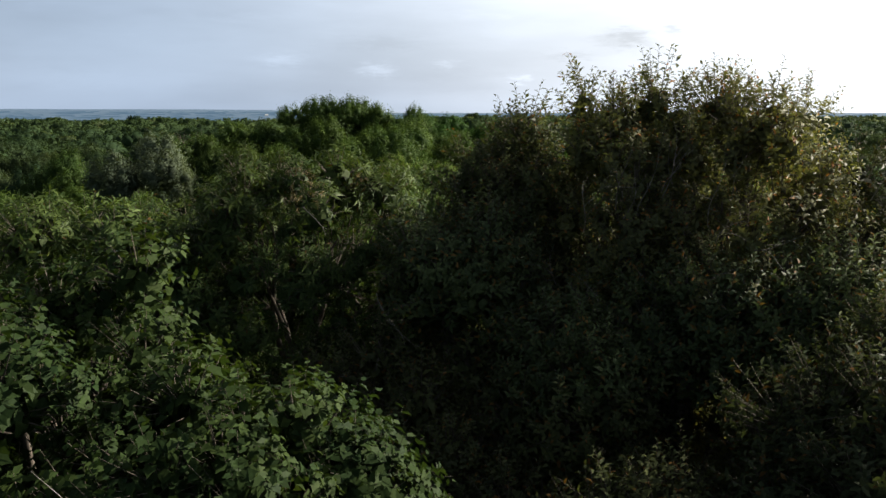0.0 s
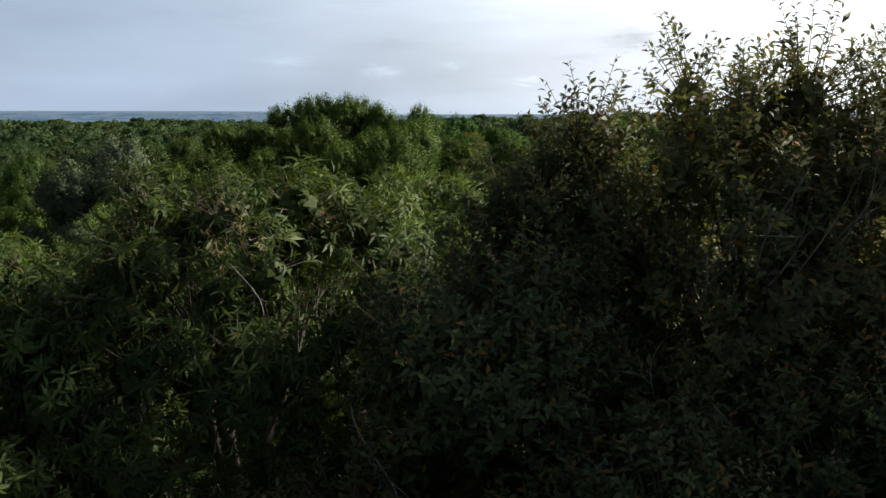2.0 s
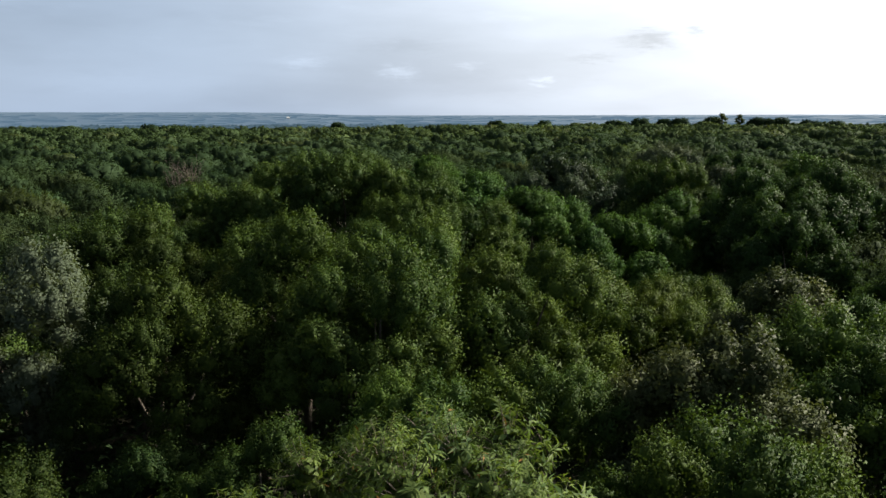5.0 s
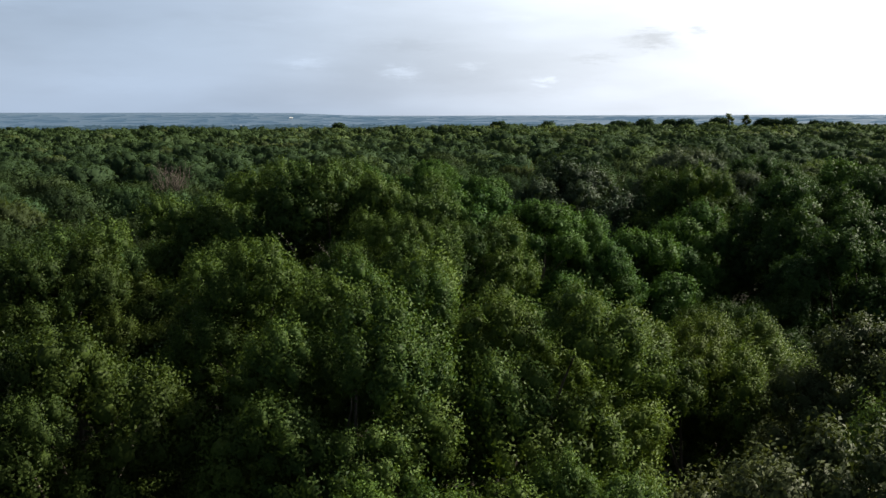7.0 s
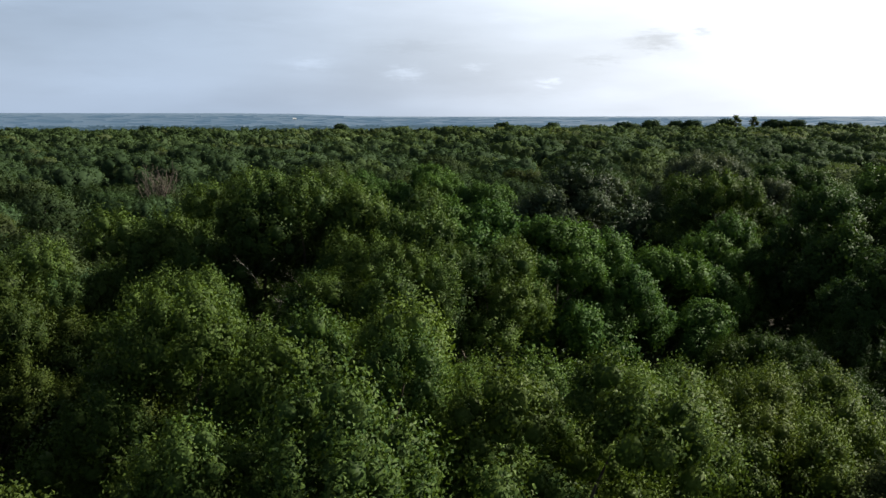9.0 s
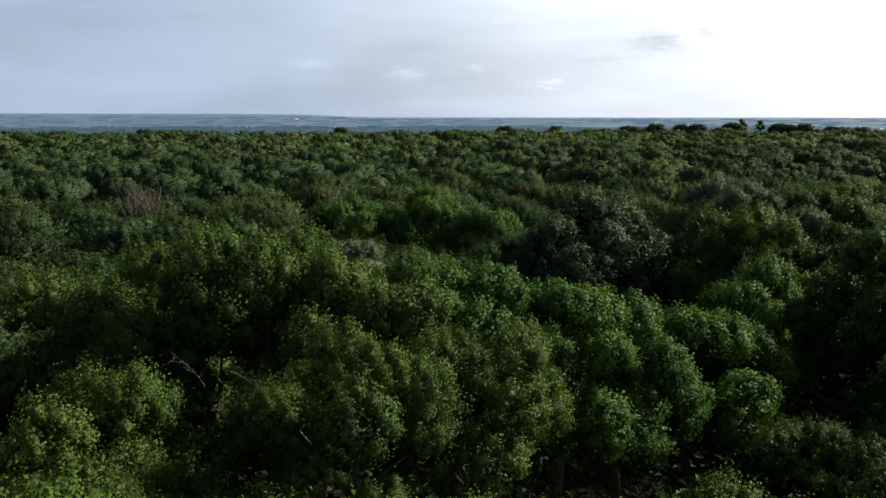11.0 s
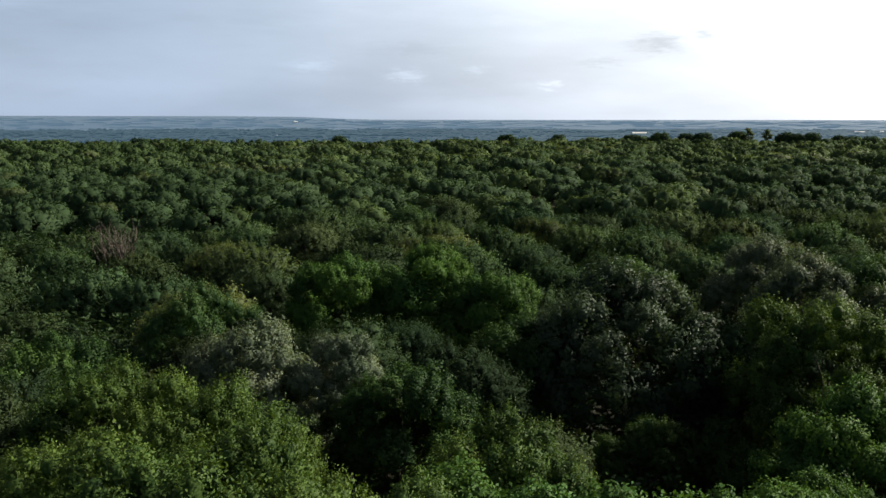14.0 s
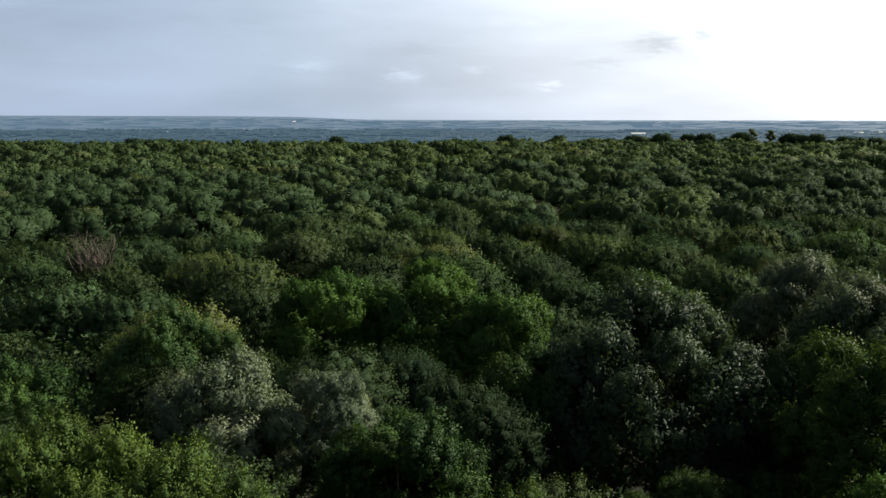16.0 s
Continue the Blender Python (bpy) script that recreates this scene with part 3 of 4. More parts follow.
bare_branch(MAPLE_TALL, (-3.3, 5.6, 7.6), (-3.35, 5.1, 8.3), 31), bare_branch(MAPLE_TALL, (-3.6, 5.6, 7.7), (-3.2, 5.0, 8.0), 32)
twig = random.Random(3)
for k in range(16):
    x, z = twig.uniform(1.0, 3.2), twig.uniform(6.2, 9.0)
    bare_branch(SALLOW_NEAR, (x, 11.6, z), (x + twig.uniform(-0.35, 0.2), 10.75, z + twig.uniform(0.35, 0.9)), 40 + k, 0.007, 3)
for k in range(14):
    x, z = twig.uniform(3.2, 5.6), twig.uniform(6.0, 9.0)
    bare_branch(SALLOW_TALL, (x, 10.9, z), (x + twig.uniform(-0.3, 0.3), 9.95, z + twig.uniform(0.3, 0.9)), 60 + k, 0.007, 3)

# ---- canopy ahead: heights known at some spots, trees between them ----
HINTS = [(-6, 25, 6.2), (-9.5, 28, 7.2), (-8, 26, 7.0), (-3.5, 30, 9.3), (-1, 27, 7.6), (-12, 36, 8.6), (5.9, 42.4, 6.9), (8.4, 44.5, 6.2), (-6, 35, 9.6),
         (0, 36, 9.2), (-5, 40, 7.5), (-8, 40.5, 7.8), (-1, 40, 7.4), (3, 31, 8.4), (-5.5, 45.5, 10.3), (-2.5, 45.5, 9.9), (2.4, 48.5, 9.5), (2.7, 53, 9.0), (6, 55, 6.9), (7.9, 61, 5.0),
         (10, 52, 4.5), (11, 58.6, 8.0), (11, 65, 9.4), (14, 72, 10.3), (6.4, 70, 9.5), (-10.5, 68, 8.0), (-5.6, 67, 8.0), (-14, 76, 7.8),
         (-6, 55, 7.4), (-1, 56, 7.4), (-2, 59.5, 6.8), (4.5, 61, 5.6), (-13, 56, 8.4), (4, 66, 5.2), (-4.5, 82, 9.2), (0, 86, 7.6), (-21, 74, 4.9), (-18, 71.5, 5.0), (-21, 84, 5.0), (-34, 97, 5.6), (-2, 76, 7.8), (13.4, 80, 10.0),
         (-35, 123, 5.1), (-42, 121, 3.6), (-44, 128, 3.8), (34.7, 115, 7.7), (6.3, 116, 7.3), (-23, 79, 4.8), (12.2, 86.7, 7.7), (0, 89, 6.8), (-11.8, 84.7, 8.2)]


def canopy(x, y):
    w = np.array([1 / (0.5 + (x - a) ** 2 + (y - b) ** 2) ** 1.5 for a, b, _ in HINTS] + [1 / 600])
    return float((w * np.array([c for *_, c in HINTS] + [8.0])).sum() / w.sum())


pick = random.Random(5)
spot_list = []          # x, y, how near the next may stand
OAK = "deep green broadleaf with a rounded lumpy crown"
HAZEL = "mid-green hazel with dense upright leafy shoots"
SILVER = "grey-green whitebeam with pale shimmering leaves"
NAMES = {"hazel": ("hazel_tree", HAZEL), "oak": ("oak_tree", OAK), "silver": ("whitebeam_tree", SILVER)}


def free(x, y, gap):
    return all((x - a) ** 2 + (y - b) ** 2 > max(gap, c) ** 2 for a, b, c in spot_list)


def stand(kind, x, y, top, radius, tint=(1, 1, 1), depth=None, low=-0.4, lump=0.22):
    spot_list.append((x, y, radius * 1.08))
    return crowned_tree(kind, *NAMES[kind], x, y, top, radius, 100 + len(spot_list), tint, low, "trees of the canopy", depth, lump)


def clearing(x, y, radius):
    spot_list.append((x, y, radius + 1.6))


WARM, BRIGHT, DULL, COOL = (0.95, 0.92, 0.85), (1.1, 1.15, 0.95), (0.8, 0.8, 0.85), (0.75, 0.85, 1.0)
clearing(10.0, 47.0, 3.0), clearing(9.6, 51.5, 2.2), clearing(2.5, 59.5, 1.6), clearing(9.3, 63.0, 1.2), clearing(-5.6, 23.2, 2.6), clearing(-6.0, 27.6, 1.6)
# low filler hazels in the gaps; the gaps' darkness is put into their tint
for x, y, top in ((9.6, 46.2, 5.9), (11.4, 48.8, 5.8), (9.0, 49.6, 5.6), (2.4, 59.4, 5.2), (9.2, 63.0, 5.2), (-5.4, 23.0, 5.2), (-6.0, 27.6, 6.4), (5.6, 64.8, 5.4), (8.6, 65.2, 5.2)):
    stand("hazel", x, y, top, 1.7, (0.6, 0.62, 0.66))
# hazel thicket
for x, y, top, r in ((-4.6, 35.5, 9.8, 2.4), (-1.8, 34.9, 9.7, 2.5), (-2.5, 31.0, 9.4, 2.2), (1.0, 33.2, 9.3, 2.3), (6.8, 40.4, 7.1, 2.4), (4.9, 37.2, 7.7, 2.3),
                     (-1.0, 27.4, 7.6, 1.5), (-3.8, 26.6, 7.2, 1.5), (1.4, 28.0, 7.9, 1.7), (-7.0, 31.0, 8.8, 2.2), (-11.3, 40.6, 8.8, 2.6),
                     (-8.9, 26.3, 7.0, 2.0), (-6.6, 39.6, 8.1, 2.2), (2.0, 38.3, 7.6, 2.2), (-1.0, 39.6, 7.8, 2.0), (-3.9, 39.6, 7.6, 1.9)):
    # hazels to the left are tinted darker, standing for shade in the hollow
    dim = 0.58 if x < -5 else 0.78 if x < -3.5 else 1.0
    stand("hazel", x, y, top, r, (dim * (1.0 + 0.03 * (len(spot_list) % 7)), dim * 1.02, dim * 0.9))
stand("silver", 7.9, 34.6, 8.2, 2.3, (1.0, 0.95, 0.68)), stand("silver", 4.2, 27.4, 8.4, 2.2, (1.1, 1.0, 0.7)), stand("silver", -11.2, 33.0, 9.0, 2.5)
stand("hazel", 3.4, 23.6, 8.3, 2.0, WARM), stand("hazel", 7.5, 29.5, 8.4, 2.4)
# the hump and the ridge that runs down from it
for x, y, top, r in ((-7.3, 48.2, 10.8, 2.5), (-4.9, 47.6, 10.9, 2.7), (-2.6, 47.2, 10.5, 2.4), (-2.4, 42.8, 9.6, 2.0), (-0.5, 48.4, 10.0, 2.4), (-0.2, 44.8, 9.2, 2.0),
                     (2.3, 49.0, 9.5, 2.3), (4.0, 50.8, 8.7, 2.1), (-10.1, 49.5, 9.4, 2.8), (-7.6, 43.4, 8.7, 2.4), (-13.2, 46.0, 8.9, 2.8)):
    ridge = stand("hazel" if x < -1 or y < 46 else "oak", x, y, top, r, (0.92, 0.9, 0.85) if x < -1 or y < 46 else BRIGHT)
snag = random.Random(8)
for k in range(6):          # leafless branches in the shade of the ridge
    x, z = -5.6 + 0.4 * k + snag.uniform(-0.2, 0.2), snag.uniform(6.8, 8.0)
    bare_branch(ridge, (x, 44.2, z), (x + snag.uniform(-0.5, 0.4), 43.2, z + snag.uniform(0.7, 1.2)), 90 + k, 0.006, 5)
stand("oak", 6.6, 53.2, 7.7, 2.6, BRIGHT), stand("oak", 8.4, 55.6, 7.0, 2.0, BRIGHT)
# dark trees across the gap
stand("oak", 10.7, 59.6, 8.1, 2.6, BRIGHT), stand("hazel", 12.4, 65.6, 9.6, 3.0, WARM), stand("silver", 14.6, 72.2, 10.4, 3.3)
stand("oak", 18.4, 74.0, 9.8, 3.3, DULL), stand("silver", 14.2, 79.5, 10.1, 3.0), stand("oak", 15.4, 57.6, 9.7, 3.7, DULL), stand("oak", 19.6, 61.5, 9.8, 3.4, DULL)
stand("oak", 21.0, 66.0, 9.9, 3.4), stand("oak", 14.2, 51.0, 8.6, 2.6, DULL)
# crowns of the last stretch
stand("silver", 6.4, 72.6, 9.5, 4.7, (0.6, 0.68, 0.64), 4.6, -0.5, 0.16), stand("silver", -9.8, 68.4, 8.2, 3.4, (1.6, 1.5, 1.5)), stand("silver", -5.7, 66.8, 8.0, 1.9, (1.5, 1.45, 1.5))
stand("hazel", -14.0, 76.0, 7.9, 3.0, COOL), stand("oak", -3.4, 82.0, 9.3, 3.6, BRIGHT), stand("oak", -7.8, 81.5, 8.9, 3.2, BRIGHT), stand("oak", 0.4, 79.2, 8.2, 2.6, BRIGHT)
stand("oak", -3.0, 63.8, 7.6, 2.6, DULL), stand("hazel", -11.6, 60.0, 8.5, 2.8, WARM), stand("hazel", -7.6, 57.8, 8.6, 2.6, WARM), stand("hazel", -17.2, 70.6, 5.3, 3.0)
stand("hazel", 0.2, 55.0, 8.9, 2.3, WARM), stand("oak", 8.2, 80.6, 8.6, 3.0), stand("oak", -21.8, 77.0, 5.2, 3.2), stand("oak", 1.5, 72.0, 7.4, 2.6, DULL)

for y in np.arange(24.0, 46.0, 2.0):
    half = 0.5 * (y - 3) + 2.5
    for x in np.arange(-half, half, 2.0):
        px, py = x + pick.uniform(-0.9, 0.9), y + pick.uniform(-0.9, 0.9)
        if free(px, py, 3.7):
            b = pick.uniform(0.8, 1.15)
            stand("hazel" if px < 9 else "oak", px, py, canopy(px, py) + pick.uniform(-1.3, 0.2), pick.uniform(2.0, 2.6), (b * pick.uniform(0.93, 1.1), b, b * 0.95), low=-0.35)


# ---- trees farther on: trunk and one crown each ----
def crown_mesh(kind, seed, boughs, radius, depth, shape):
    """Crown of many boughs below the origin, for a tree farther off."""
    ways, r = dome(boughs, -0.3, seed)
    allv, allf, alln, off = [], [], [], 0
    wide = 0.32 * radius + 0.1
    for i, w in enumerate(ways):
        v, f, turn = bough_data(kind, *shape[:4], seed * 50 + i, shape[4])
        k = wide / 0.85 * r.uniform(0.8, 1.3)
        lump = 1 + 0.28 * noise.noise(Vector((w * 1.7 + seed).tolist()))
        rot = np.array(facing((w * 0.75 + (0, 0, 0.55)).tolist(), r.uniform(0, 6.28)).to_3x3())
        at = w * (radius - wide * 0.6, radius - wide * 0.6, depth - wide * 0.5) * (1 - abs(r.normal()) * 0.07) * lump
        allv.append(v @ rot.T * k + at), allf.append(f + off), alln.append(unit(turn @ rot.T * 0.6 + w * 0.75))
        off += len(v)
    allv = np.concatenate(allv)
    allv[:, 2] -= allv[:, 2].max()
    return raw_mesh("crown", allv.tolist(), np.concatenate(allf).tolist(), [CANOPY[("oak", "hazel", "silver").index(kind)]], normals=np.concatenate(alln))


BACK_CROWN = {k: [crown_mesh(k, 60 + j, 26, 2.8, 2.6, (9, 120, 1.25, 30, 0.22)) for j in range(5)] for k in ("oak", "hazel")}
FAR_CROWN = {k: [crown_mesh(k, 40 + j, 26, 3.4, 2.9, (8, 80, 1.6, 20, 0.28)) for j in range(5)] for k in ("oak", "hazel", "silver")}
v, f = tube(stem_path((0, 0, -0.1), (0.1, 0.1, 5.4), 0.1, np.random.default_rng(3), 6), np.linspace(0.2, 0.1, 6), 7)
FAR_TRUNK = raw_mesh("trunk", v.tolist(), f, [BARK], smooth=True)


def far_tree(kind, x, y, top, size, shade, spin, crowns):
    root = tagged(new(NAMES[kind][0]), NAMES[kind][1], "tree", "trees of the canopy")
    root.matrix_basis = pose(x, y, 0, 0, 0, spin)
    part("trunk", FAR_TRUNK, root, "", Matrix.Diagonal((1, 1, max(0.3, (top - 1.6 * size) / 5.4), 1)))
    crown = part("crown", crowns[kind][int(spin) % len(crowns[kind])], root, "", Matrix.Translation((0, 0, top)) @ Matrix.Diagonal((size, size, size, 1)))
    tagged(crown, kind="stuff")
    crown.color = (*shade, 1)


for y in np.arange(46.0, 75.0, 2.0):
    half = 0.5 * (y - 3) + 2.5
    for x in np.arange(-half, half, 2.0):
        px, py = x + pick.uniform(-0.9, 0.9), y + pick.uniform(-0.9, 0.9)
        if free(px, py, 3.8):
            spot_list.append((px, py, 3.8))
            # light level is stepped in the tint: brighter before 57 m, darker beyond
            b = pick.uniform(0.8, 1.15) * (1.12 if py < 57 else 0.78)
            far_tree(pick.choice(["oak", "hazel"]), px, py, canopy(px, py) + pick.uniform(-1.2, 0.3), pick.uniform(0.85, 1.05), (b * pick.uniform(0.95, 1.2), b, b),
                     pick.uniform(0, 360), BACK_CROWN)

for y in np.arange(74.0, 130.0, 2.5):
    half = 0.5 * y + 2
    for x in np.arange(-half, half, 2.5):
        px, py = x + pick.uniform(-1.2, 1.2), y + pick.uniform(-1.2, 1.2)
        gap = pick.uniform(4.2, 6.2)
        if not free(px, py, gap):
            continue
        spot_list.append((px, py, gap))
        kind = pick.choice(["oak"] * 10 + ["hazel"] * 8 + ["silver"] * 2)
        b = pick.uniform(0.8, 1.25)
        roll = noise.noise(Vector((px * 0.05, py * 0.07, 1.0)))
        far_tree(kind, px, py, canopy(px, py) + 1.3 * roll + 0.8 * (gap - 5.4) + pick.uniform(-0.6, 0.4), gap * 0.185, (b * pick.uniform(0.9, 1.15), b, b), pick.uniform(0, 360), FAR_CROWN)


# ---- the woods beyond, and undergrowth below ----
def far_crown(r, boughs, per, blade):
    """A broad low crown of rounded boughs, whose leaves lie along their surface."""
    ways, _ = dome(boughs, -0.2, int(r.integers(1000)))
    heart = ways * (3.1, 3.1, 2.0) * (1 + 0.12 * r.normal(size=(boughs, 1)).clip(-1.5, 1.5))
    d = unit(r.normal(size=(boughs, per, 3)) + ways[:, None] * 0.5 + (0, 0, 0.4))
    girth = r.uniform(0.7, 1.3, (boughs, 1, 1))
    at = (heart[:, None] + d * girth * r.uniform(0.85, 1.06, (boughs, per, 1))).reshape(-1, 3)
    n = len(at)
    top = d.reshape(-1, 3) + (0, 0, 0.15) + r.normal(size=(n, 3)) * 0.2
    ahead = np.cross(top, r.normal(size=(n, 3)))
    ln = blade * r.uniform(0.6, 1.3, n)
    v, f = leaves(at - unit(ahead) * ln[:, None] * 0.5, ahead, top, ln, ln * 0.8, False)
    lean = unit(d.reshape(-1, 3) * 0.6 + np.repeat(ways, per, axis=0) * 0.65 + r.normal(size=(n, 3)) * 0.1)
    hv, hf, hn = hearts(heart, girth[:, 0, 0] * 0.8, r)
    v, f, normals = np.concatenate([v, hv]), np.concatenate([f, hf + len(v)]), np.concatenate([np.repeat(lean, 4, axis=0), hn * 0.55 + np.repeat(ways, len(KNOB), axis=0) * 0.7])
    v[:, 2] -= v[:, 2].max()
    return v, f, normals


def blob_wood(name, label, y0, y1, step, boughs, per, blade, seed, widen=0.56):
    r = np.random.default_rng(seed)
    kits = [far_crown(r, boughs, per, blade) for _ in range(8)]
    allv, allf, alln, slots, off = [], [], [], [], 0
    for y in np.arange(y0, y1, step):
        for x in np.arange(-widen * y, widen * y, step):
            v, f, turn = kits[int(r.integers(8))]
            a, k = r.uniform(0, 6.28), r.uniform(0.5, 1.15) * step / 6.4
            px, py = x + r.uniform(-0.42, 0.42) * step, y + r.uniform(-0.42, 0.42) * step
            top = 8.0 + min(0.7, max(0, (py - 200) / 200)) + 2.4 * max(-1.0, min(0.2, px / 60)) * min(1.0, 130 / py) + 1.1 * noise.noise(Vector((px * 0.03, py * 0.035, 3))) + 2.6 * (k - 0.95) + r.uniform(-0.8, 0.4)
            c, s = math.cos(a) * k, math.sin(a) * k
            turned = np.stack([v[:, 0] * c - v[:, 1] * s + px, v[:, 0] * s + v[:, 1] * c + py, v[:, 2] * k + top], 1)
            alln.append(np.stack([turn[:, 0] * c - turn[:, 1] * s, turn[:, 0] * s + turn[:, 1] * c, turn[:, 2] * k], 1))
            allv.append(turned), allf.append(f + off), slots.append(np.full(len(f), int(r.choice(4, p=[.8, .16, .04, 0] if px < -0.22 * py else [.36, .38, .08, .18]))))
            off += len(v)
    me = raw_mesh(name, np.concatenate(allv).tolist(), np.concatenate(allf).tolist(), CANOPY, np.concatenate(slots), normals=np.concatenate(alln))
    return tagged(new(name, me), label, "woodland", kind="stuff")


blob_wood("woodland_canopy", "unbroken deep green broadleaf canopy", 131.0, 215.0, 6.2, 24, 36, 0.38, 60)
blob_wood("woodland_canopy", "unbroken deep green broadleaf canopy fading with distance", 217.0, 395.0, 7.0, 18, 18, 0.62, 70)


def wood_around():
    """The wood goes on, unseen, beside and behind the way."""
    r = np.random.default_rng(80)
    kits = [far_crown(r, 16, 16, 0.7) for _ in range(6)]
    allv, allf, alln, slots, off = [], [], [], [], 0
    for y in np.arange(-46.0, 129.0, 5.4):
        for x in np.arange(-96.0, 96.0, 5.4):
            px, py = x + r.uniform(-1.6, 1.6), y + r.uniform(-1.6, 1.6)
            if abs(px) < 0.5 * max(py - 3, 0) + 6.5 and py > -7:
                continue
            v, f, turn = kits[int(r.integers(6))]
            a, k = r.uniform(0, 6.28), r.uniform(0.8, 1.1)
            c, s = math.cos(a) * k, math.sin(a) * k
            # unseen crowns close by on the right stand taller, to shade the sallows
            allv.append(np.stack([v[:, 0] * c - v[:, 1] * s + px, v[:, 0] * s + v[:, 1] * c + py, v[:, 2] * k + (10.0 if px > 0 and py < 26 else 8.2) + r.uniform(-1.2, 0.5)], 1))
            alln.append(np.stack([turn[:, 0] * c - turn[:, 1] * s, turn[:, 0] * s + turn[:, 1] * c, turn[:, 2] * k], 1))
            allf.append(f + off), slots.append(np.full(len(f), int(r.integers(2))))
            off += len(v)
    me = raw_mesh("woodland_canopy", np.concatenate(allv).tolist(), np.concatenate(allf).tolist(), CANOPY[:2], np.concatenate(slots), normals=np.concatenate(alln))
    tagged(new("woodland_canopy", me), "deep green broadleaf canopy added unseen on every side", "woodland", kind="stuff")


wood_around()


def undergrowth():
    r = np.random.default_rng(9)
    # filler leaves that close the gaps between trees; their dark colour carries shade
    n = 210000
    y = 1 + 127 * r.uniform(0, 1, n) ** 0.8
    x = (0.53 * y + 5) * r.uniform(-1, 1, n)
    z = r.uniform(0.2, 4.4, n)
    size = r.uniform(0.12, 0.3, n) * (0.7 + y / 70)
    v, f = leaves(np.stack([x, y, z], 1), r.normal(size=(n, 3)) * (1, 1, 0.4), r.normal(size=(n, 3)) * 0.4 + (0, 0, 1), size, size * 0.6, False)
    me = raw_mesh("undergrowth", v.tolist(), f.tolist(), [SHADE_LEAF])
    tagged(new("undergrowth", me), "dense filler undergrowth beneath the canopy, its leaves coloured dark for shade", "undergrowth", kind="stuff")


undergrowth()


# ---- tall trees on the far edge of the wood ----
def far_edge_tree(name, label, bearing, reach, top, spread, tufts, seed, thin=False):
    """A tree that stands above the wood: bare upper trunk and tufts of dark foliage. bearing: degrees right of ahead."""
    r = np.random.default_rng(seed)
    x, y = reach * math.sin(radians(bearing)) - 1, 38 + reach * math.cos(radians(bearing))
    root = tagged(new(name), label, "tree", "tall trees on the skyline")
    root.matrix_basis = pose(x, y, ground_height(x, y) - 0.2)
    v, f = tube(stem_path((0, 0, 0), (0.2, 0, top - 0.8), 0.25, r, 7), np.linspace(0.28, 0.07, 7), 6)
    part("trunk", raw_mesh("trunk", v.tolist(), f, [BARK], smooth=True), root)
    for k in range(tufts):
        a, h = r.uniform(0, 6.28), top - 0.7 - (k / tufts) * (3.4 if thin else 5.5)
        out = spread * min(1.0, 0.35 + 0.9 * k / tufts) * r.uniform(0.4, 1.0) if k else 0.0
        spot = np.array((math.cos(a) * out, math.sin(a) * out, h))
        v, f = tube(np.linspace((0.1, 0, h - 1.2), spot, 4), np.linspace(0.07, 0.03, 4), 4)
        limb = part("limb", raw_mesh("limb", v.tolist(), f, [BARK]), root)
        n = 70
        d = unit(r.normal(size=(n, 3)))
        at = spot + d * (0.9, 0.9, 0.5) * spread * 0.5 * r.uniform(0.3, 1.0, (n, 1))
        ahead = r.normal(size=(n, 3)) * (1, 1, 0.3)
        ln = r.uniform(0.4, 0.8, n)
        v, f = leaves(at, ahead, d + (0, 0, 0.7), ln, ln * 0.6, False)
        # pale leaf colour lifts these backlit pines in place of haze
        tagged(part("leaf_spray", raw_mesh("leaf_spray", v.tolist(), f.tolist(), [CANOPY[2]], normals=np.repeat(d + (0, 0, 0.5), 4, axis=0)), limb), kind="stuff")


def skyline_tree(bearing, reach, top, spread, turn):
    """A round-headed tree that stands above the wood's far edge."""
    x, y = reach * math.sin(radians(bearing)) - 1, 38 + reach * math.cos(radians(bearing))
    root = tagged(new("skyline_tree"), TALL, "tree", "tall trees on the skyline")
    root.matrix_basis = pose(x, y, ground_height(x, y) - 0.2, 0, 0, 40 * turn + 7 * bearing)
    size = spread / 2.4
    part("trunk", FAR_TRUNK, root, "", Matrix.Diagonal((1.4, 1.4, (top - 1.6 * size) / 5.4, 1)))
    crown = part("crown", FAR_CROWN["oak"][turn % 5], root, "", Matrix.Translation((0, 0, top)) @ Matrix.Diagonal((size, size, size, 1)))
    tagged(crown, kind="stuff")
    crown.color = (0.9, 0.95, 1.1, 1)


PINE, TALL = "dark flat-topped pine above the canopy edge", "dark round-headed tree above the canopy edge"
for bearing, top, spread, tufts in ((2.3, 9.6, 2.6, 12), (5.6, 9.4, 2.4, 11), (10.2, 9.8, 2.6, 12), (12.0, 10.6, 2.8, 13), (13.6, 10.4, 2.4, 12), (14.6, 10.6, 2.8, 13), (16.7, 11.0, 2.8, 13),
                                    (19.5, 10.6, 2.8, 13), (20.2, 10.2, 2.4, 12), (21.0, 10.5, 2.4, 11), (22.6, 9.8, 2.8, 12), (24.2, 9.4, 2.4, 11), (-8.6, 9.0, 2.6, 11), (-21.0, 8.6, 2.6, 11)):
    skyline_tree(bearing, 346.0, top + 1.3, spread, tufts)
for bearing, top, spread, tufts in ((17.3, 13.4, 2.3, 9), (18.4, 12.9, 2.0, 8)):
    far_edge_tree("pine_tree", PINE, bearing, 344.0, top, spread, tufts, int(bearing * 10) + 400, True)


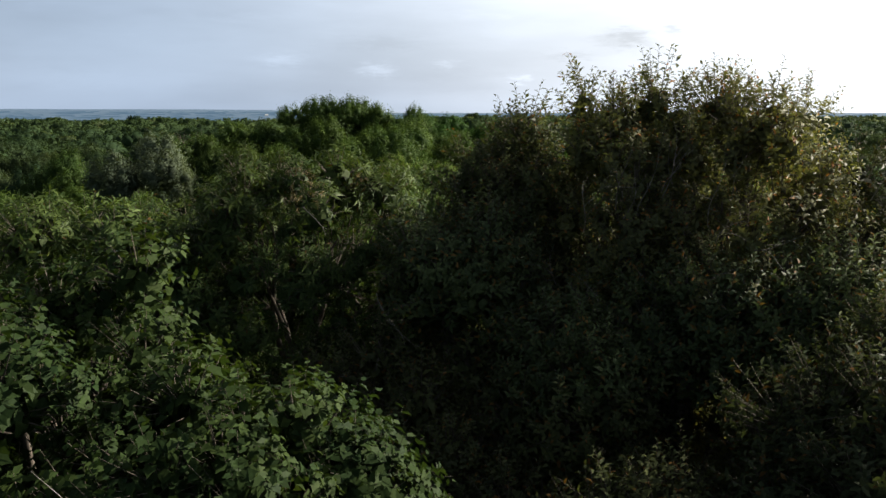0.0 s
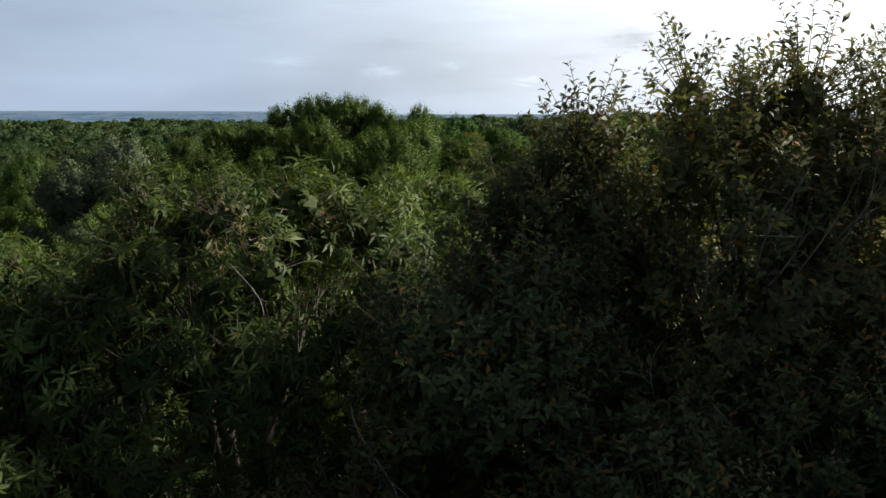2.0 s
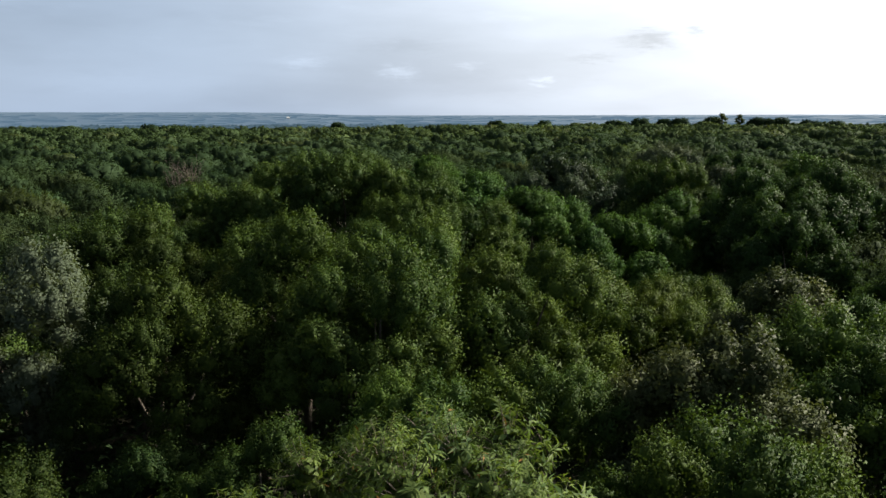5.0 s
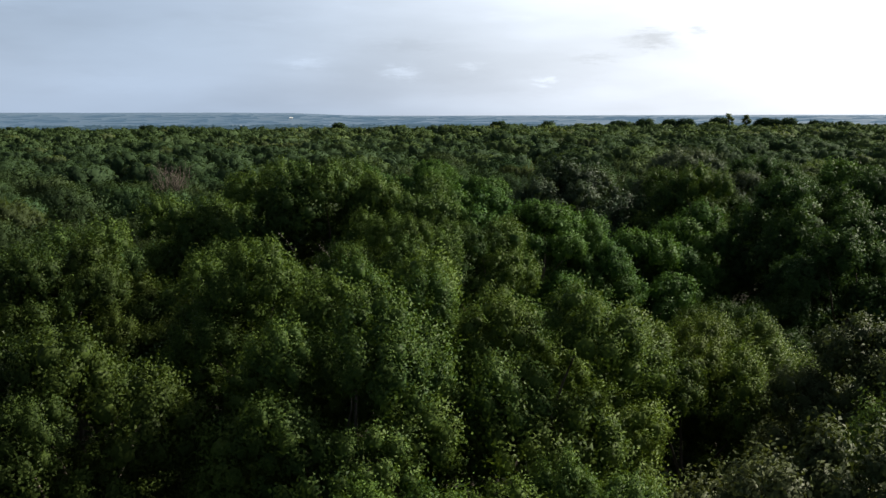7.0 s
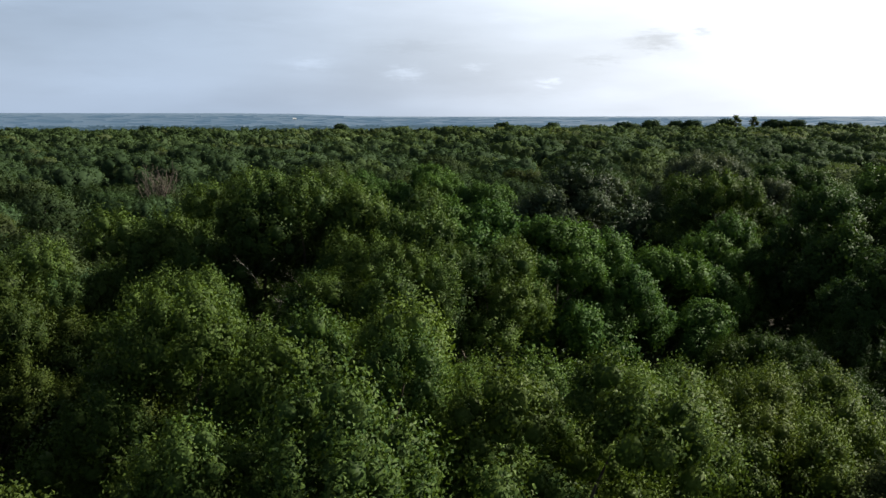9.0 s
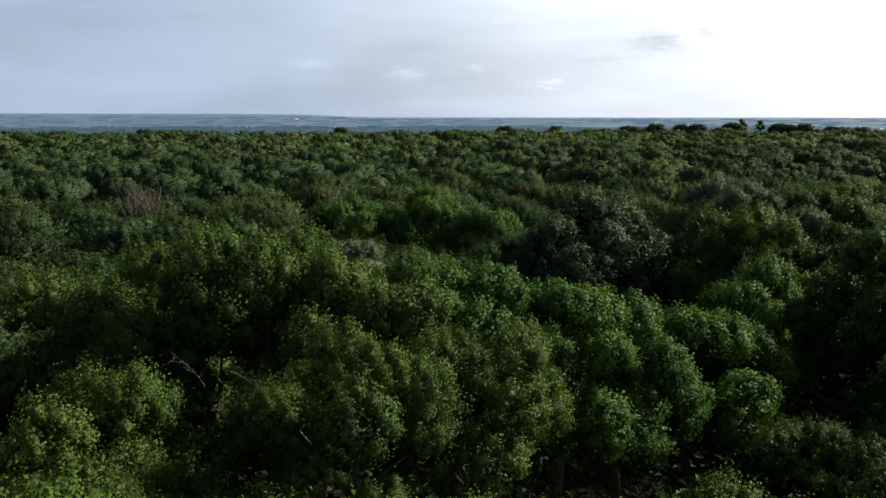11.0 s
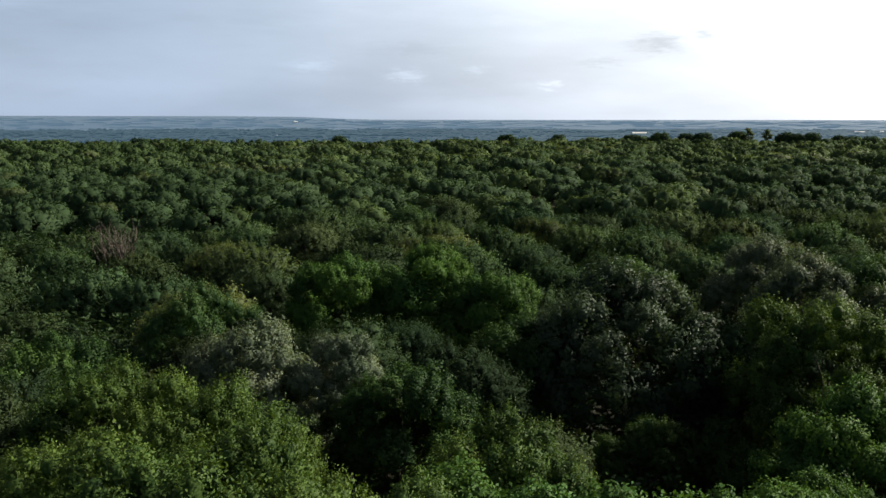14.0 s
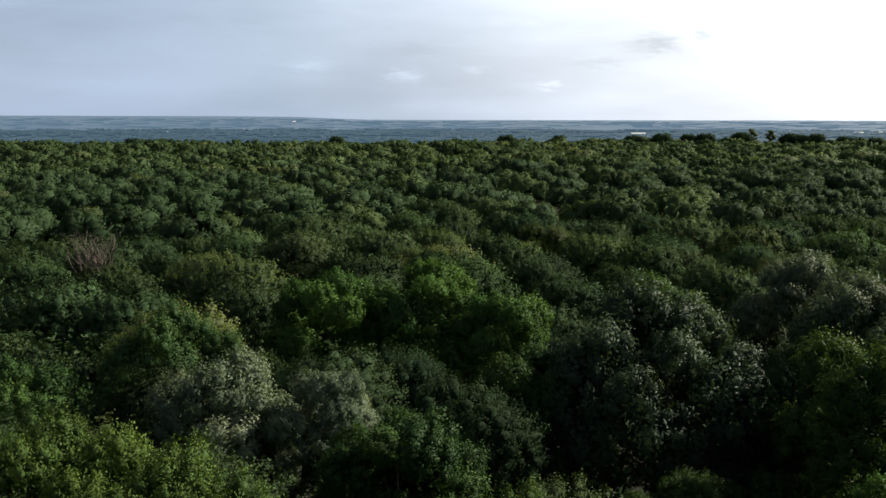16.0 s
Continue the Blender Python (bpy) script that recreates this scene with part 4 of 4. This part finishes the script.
def dead_tree(x, y, top, seed):
    r = np.random.default_rng(seed)
    root = tagged(new("dead_tree"), "leafless grey dead tree among green crowns", "tree")
    root.matrix_basis = pose(x, y, 0)
    v, f = tube(stem_path((0, 0, -0.1), (0, 0, top - 2.2), 0.15, r, 7), np.linspace(0.14, 0.06, 7), 7)
    part("trunk", raw_mesh("trunk", v.tolist(), f, [BARK], smooth=True), root)
    for k in range(16):
        a, h = k * 2.4, top - 4.0 + 1.9 * (k / 16)
        end = np.array((math.cos(a) * r.uniform(0.7, 1.9), math.sin(a) * r.uniform(0.7, 1.9), top - r.uniform(0, 1.2)))
        v, f = tube(stem_path((0, 0, h), end, 0.15, r, 6), np.linspace(0.05, 0.012, 6), 4)
        v, f = [v], list(f)
        for j in range(5):
            s0 = v[0][8 + 4 * (j % 4)]
            tv, tf = tube(stem_path(s0, s0 + r.normal(size=3) * 0.3 + (math.cos(a) * 0.3, math.sin(a) * 0.3, 0.7), 0.05, r, 4), np.linspace(0.018, 0.006, 4), 3)
            f += [tuple(c + sum(len(q) for q in v) for c in face) for face in tf]
            v.append(tv)
        part("branch", raw_mesh("branch", np.concatenate(v).tolist(), f, [BARK], smooth=True), root)


dead_tree(-28.9, 103.5, 7.5, 5), dead_tree(-30.6, 104.6, 7.2, 6)


# ---- distance ----
def hill_slope(bearing):
    """Height of the far ridge and the plain's rim at a bearing in degrees."""
    ridge = 1 / (1 + math.exp((bearing + 9.5) / 1.3))
    return 13.5 + 21 * ridge * (0.85 + 0.2 * noise.noise(Vector((bearing * 0.25, 1, 0)))) + 1.0 * noise.noise(Vector((bearing * 1.3, 2, 0)))


def build_distance():
    # belts of trees glow faintly blue to stand for the haze before them
    r = np.random.default_rng(21)
    allv, allf, off = [], [], 0
    for k in range(1100):
        d = 1500 + 2700 * r.uniform() ** 0.8
        a = r.uniform(-0.62, 0.62)
        cx, cy = d * math.sin(a), d * math.cos(a)
        long, n = r.uniform(30, 260), 12
        h = r.uniform(4, 11)
        for i in range(n):
            w = long / n
            x = cx + (i - n / 2) * w
            t = h * r.uniform(0.6, 1.2)
            v = np.array([(x - w * 0.7, cy - 6, -34.5), (x + w * 0.7, cy - 6, -34.5), (x + w * 0.55, cy - 2, -34 + t * 0.7), (x - w * 0.55, cy - 2, -34 + t * 0.7),
                          (x + w * 0.2, cy + 3, -34 + t), (x - w * 0.3, cy + 3, -34 + t)])
            allv.append(v), allf.append(np.array([(0, 1, 2), (0, 2, 3), (3, 2, 4), (3, 4, 5)]) + off)
            off += 6
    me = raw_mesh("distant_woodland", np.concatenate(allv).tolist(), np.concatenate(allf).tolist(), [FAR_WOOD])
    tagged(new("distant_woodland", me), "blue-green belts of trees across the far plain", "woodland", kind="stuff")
    allv, allf, off = [], [], 0
    for k in range(700):
        deg, d = r.uniform(-34, 34), r.uniform(4070, 4560)
        base = float(np.interp(d, (4050, 4300, 4500, 4690), (0, 0.45, 0.75, 1.0))) * (hill_slope(deg) + 34) - 35
        cx, cy, long, t = d * math.sin(radians(deg)), d * math.cos(radians(deg)), r.uniform(25, 170), r.uniform(2.5, 5.5)
        v = [(cx - long / 2, cy, base), (cx + long / 2, cy, base), (cx + long * 0.4, cy + 3, base + t), (cx, cy + 3, base + t * r.uniform(0.6, 1.2)), (cx - long * 0.42, cy + 3, base + t * 0.8)]
        allv.append(np.array(v)), allf.append(np.array([(0, 1, 2), (0, 2, 3), (0, 3, 4)]) + off)
        off += 5
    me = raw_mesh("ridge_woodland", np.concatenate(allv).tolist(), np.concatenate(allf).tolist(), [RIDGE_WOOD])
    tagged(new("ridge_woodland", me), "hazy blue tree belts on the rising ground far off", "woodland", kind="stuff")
    # rising ground and hills to the horizon, glowing blue in place of haze
    n, verts, faces = 300, [], []
    for k in range(n + 1):
        deg = -75 + 150 * k / n
        a = radians(deg)
        top = hill_slope(deg)
        s, c = math.sin(a), math.cos(a)
        for d, z in ((4050, -36.0), (4300, -34.0 + 0.45 * (top + 34)), (4500, -34.0 + 0.75 * (top + 34)), (4690, top), (4740, -40.0)):
            verts.append((d * s, d * c, z))
    for k in range(n):
        for j in range(4):
            faces.append((5 * k + j, 5 * k + 5 + j, 5 * k + 6 + j, 5 * k + 1 + j))
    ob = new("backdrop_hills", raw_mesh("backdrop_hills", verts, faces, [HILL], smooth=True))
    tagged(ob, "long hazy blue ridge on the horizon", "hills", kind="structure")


build_distance()


def farm_building(bearing, reach, base, width, deep, height, roof_height, roof_material):
    x, y = reach * math.sin(radians(bearing)), reach * math.cos(radians(bearing))
    root = tagged(new("farm_building"), "long white building on the far plain", "building", "buildings on the plain")
    root.matrix_basis = pose(x, y, base, 0, 0, -bearing)
    w, d, h, t = width / 2, deep / 2, height, height + roof_height
    v = [(-w, -d, -2), (w, -d, -2), (w, d, -2), (-w, d, -2), (-w, -d, h), (w, -d, h), (w, d, h), (-w, d, h), (-w, 0, t - 0.3), (w, 0, t - 0.3)]
    part("wall", raw_mesh("wall", v, [(0, 1, 5, 4), (2, 3, 7, 6), (1, 2, 6, 9, 5), (3, 0, 4, 8, 7), (3, 2, 1, 0)], [WHITEWASH]), root)
    e = 0.8
    v = [(-w - e, -d - e, h - 0.2), (w + e, -d - e, h - 0.2), (w + e, 0, t), (-w - e, 0, t), (w + e, d + e, h - 0.2), (-w - e, d + e, h - 0.2)]
    v += [(a, b, c + 0.3) for a, b, c in v]
    part("roof", raw_mesh("roof", v, [(0, 1, 2, 3), (3, 2, 4, 5), (6, 9, 8, 7), (9, 11, 10, 8), (0, 6, 7, 1), (5, 4, 10, 11), (1, 7, 8, 2), (2, 8, 10, 4), (0, 3, 9, 6), (3, 5, 11, 9)], [roof_material]), root)


farm_building(10.5, 2900, -34, 48, 16, 7, 3, WHITEWASH)
farm_building(-12.4, 2500, -34, 9, 8, 5, 3, WHITEWASH)
farm_building(-18.7, 3300, -34, 14, 10, 5, 3, WHITEWASH)
farm_building(-11.2, 4350, hill_slope(-11.2) * 0.5 - 16, 16, 12, 6, 3, WHITEWASH)
farm_building(-16.2, 3700, -34, 60, 14, 5, 3, SLATE)
farm_building(-14.6, 3900, -34, 46, 14, 5, 3, SLATE)
farm_building(23.0, 3500, -34, 30, 14, 6, 3, WHITEWASH)
farm_building(24.4, 3600, -34, 40, 14, 6, 3, WHITEWASH)
farm_building(20.0, 3900, -34, 26, 14, 6, 3, SLATE)
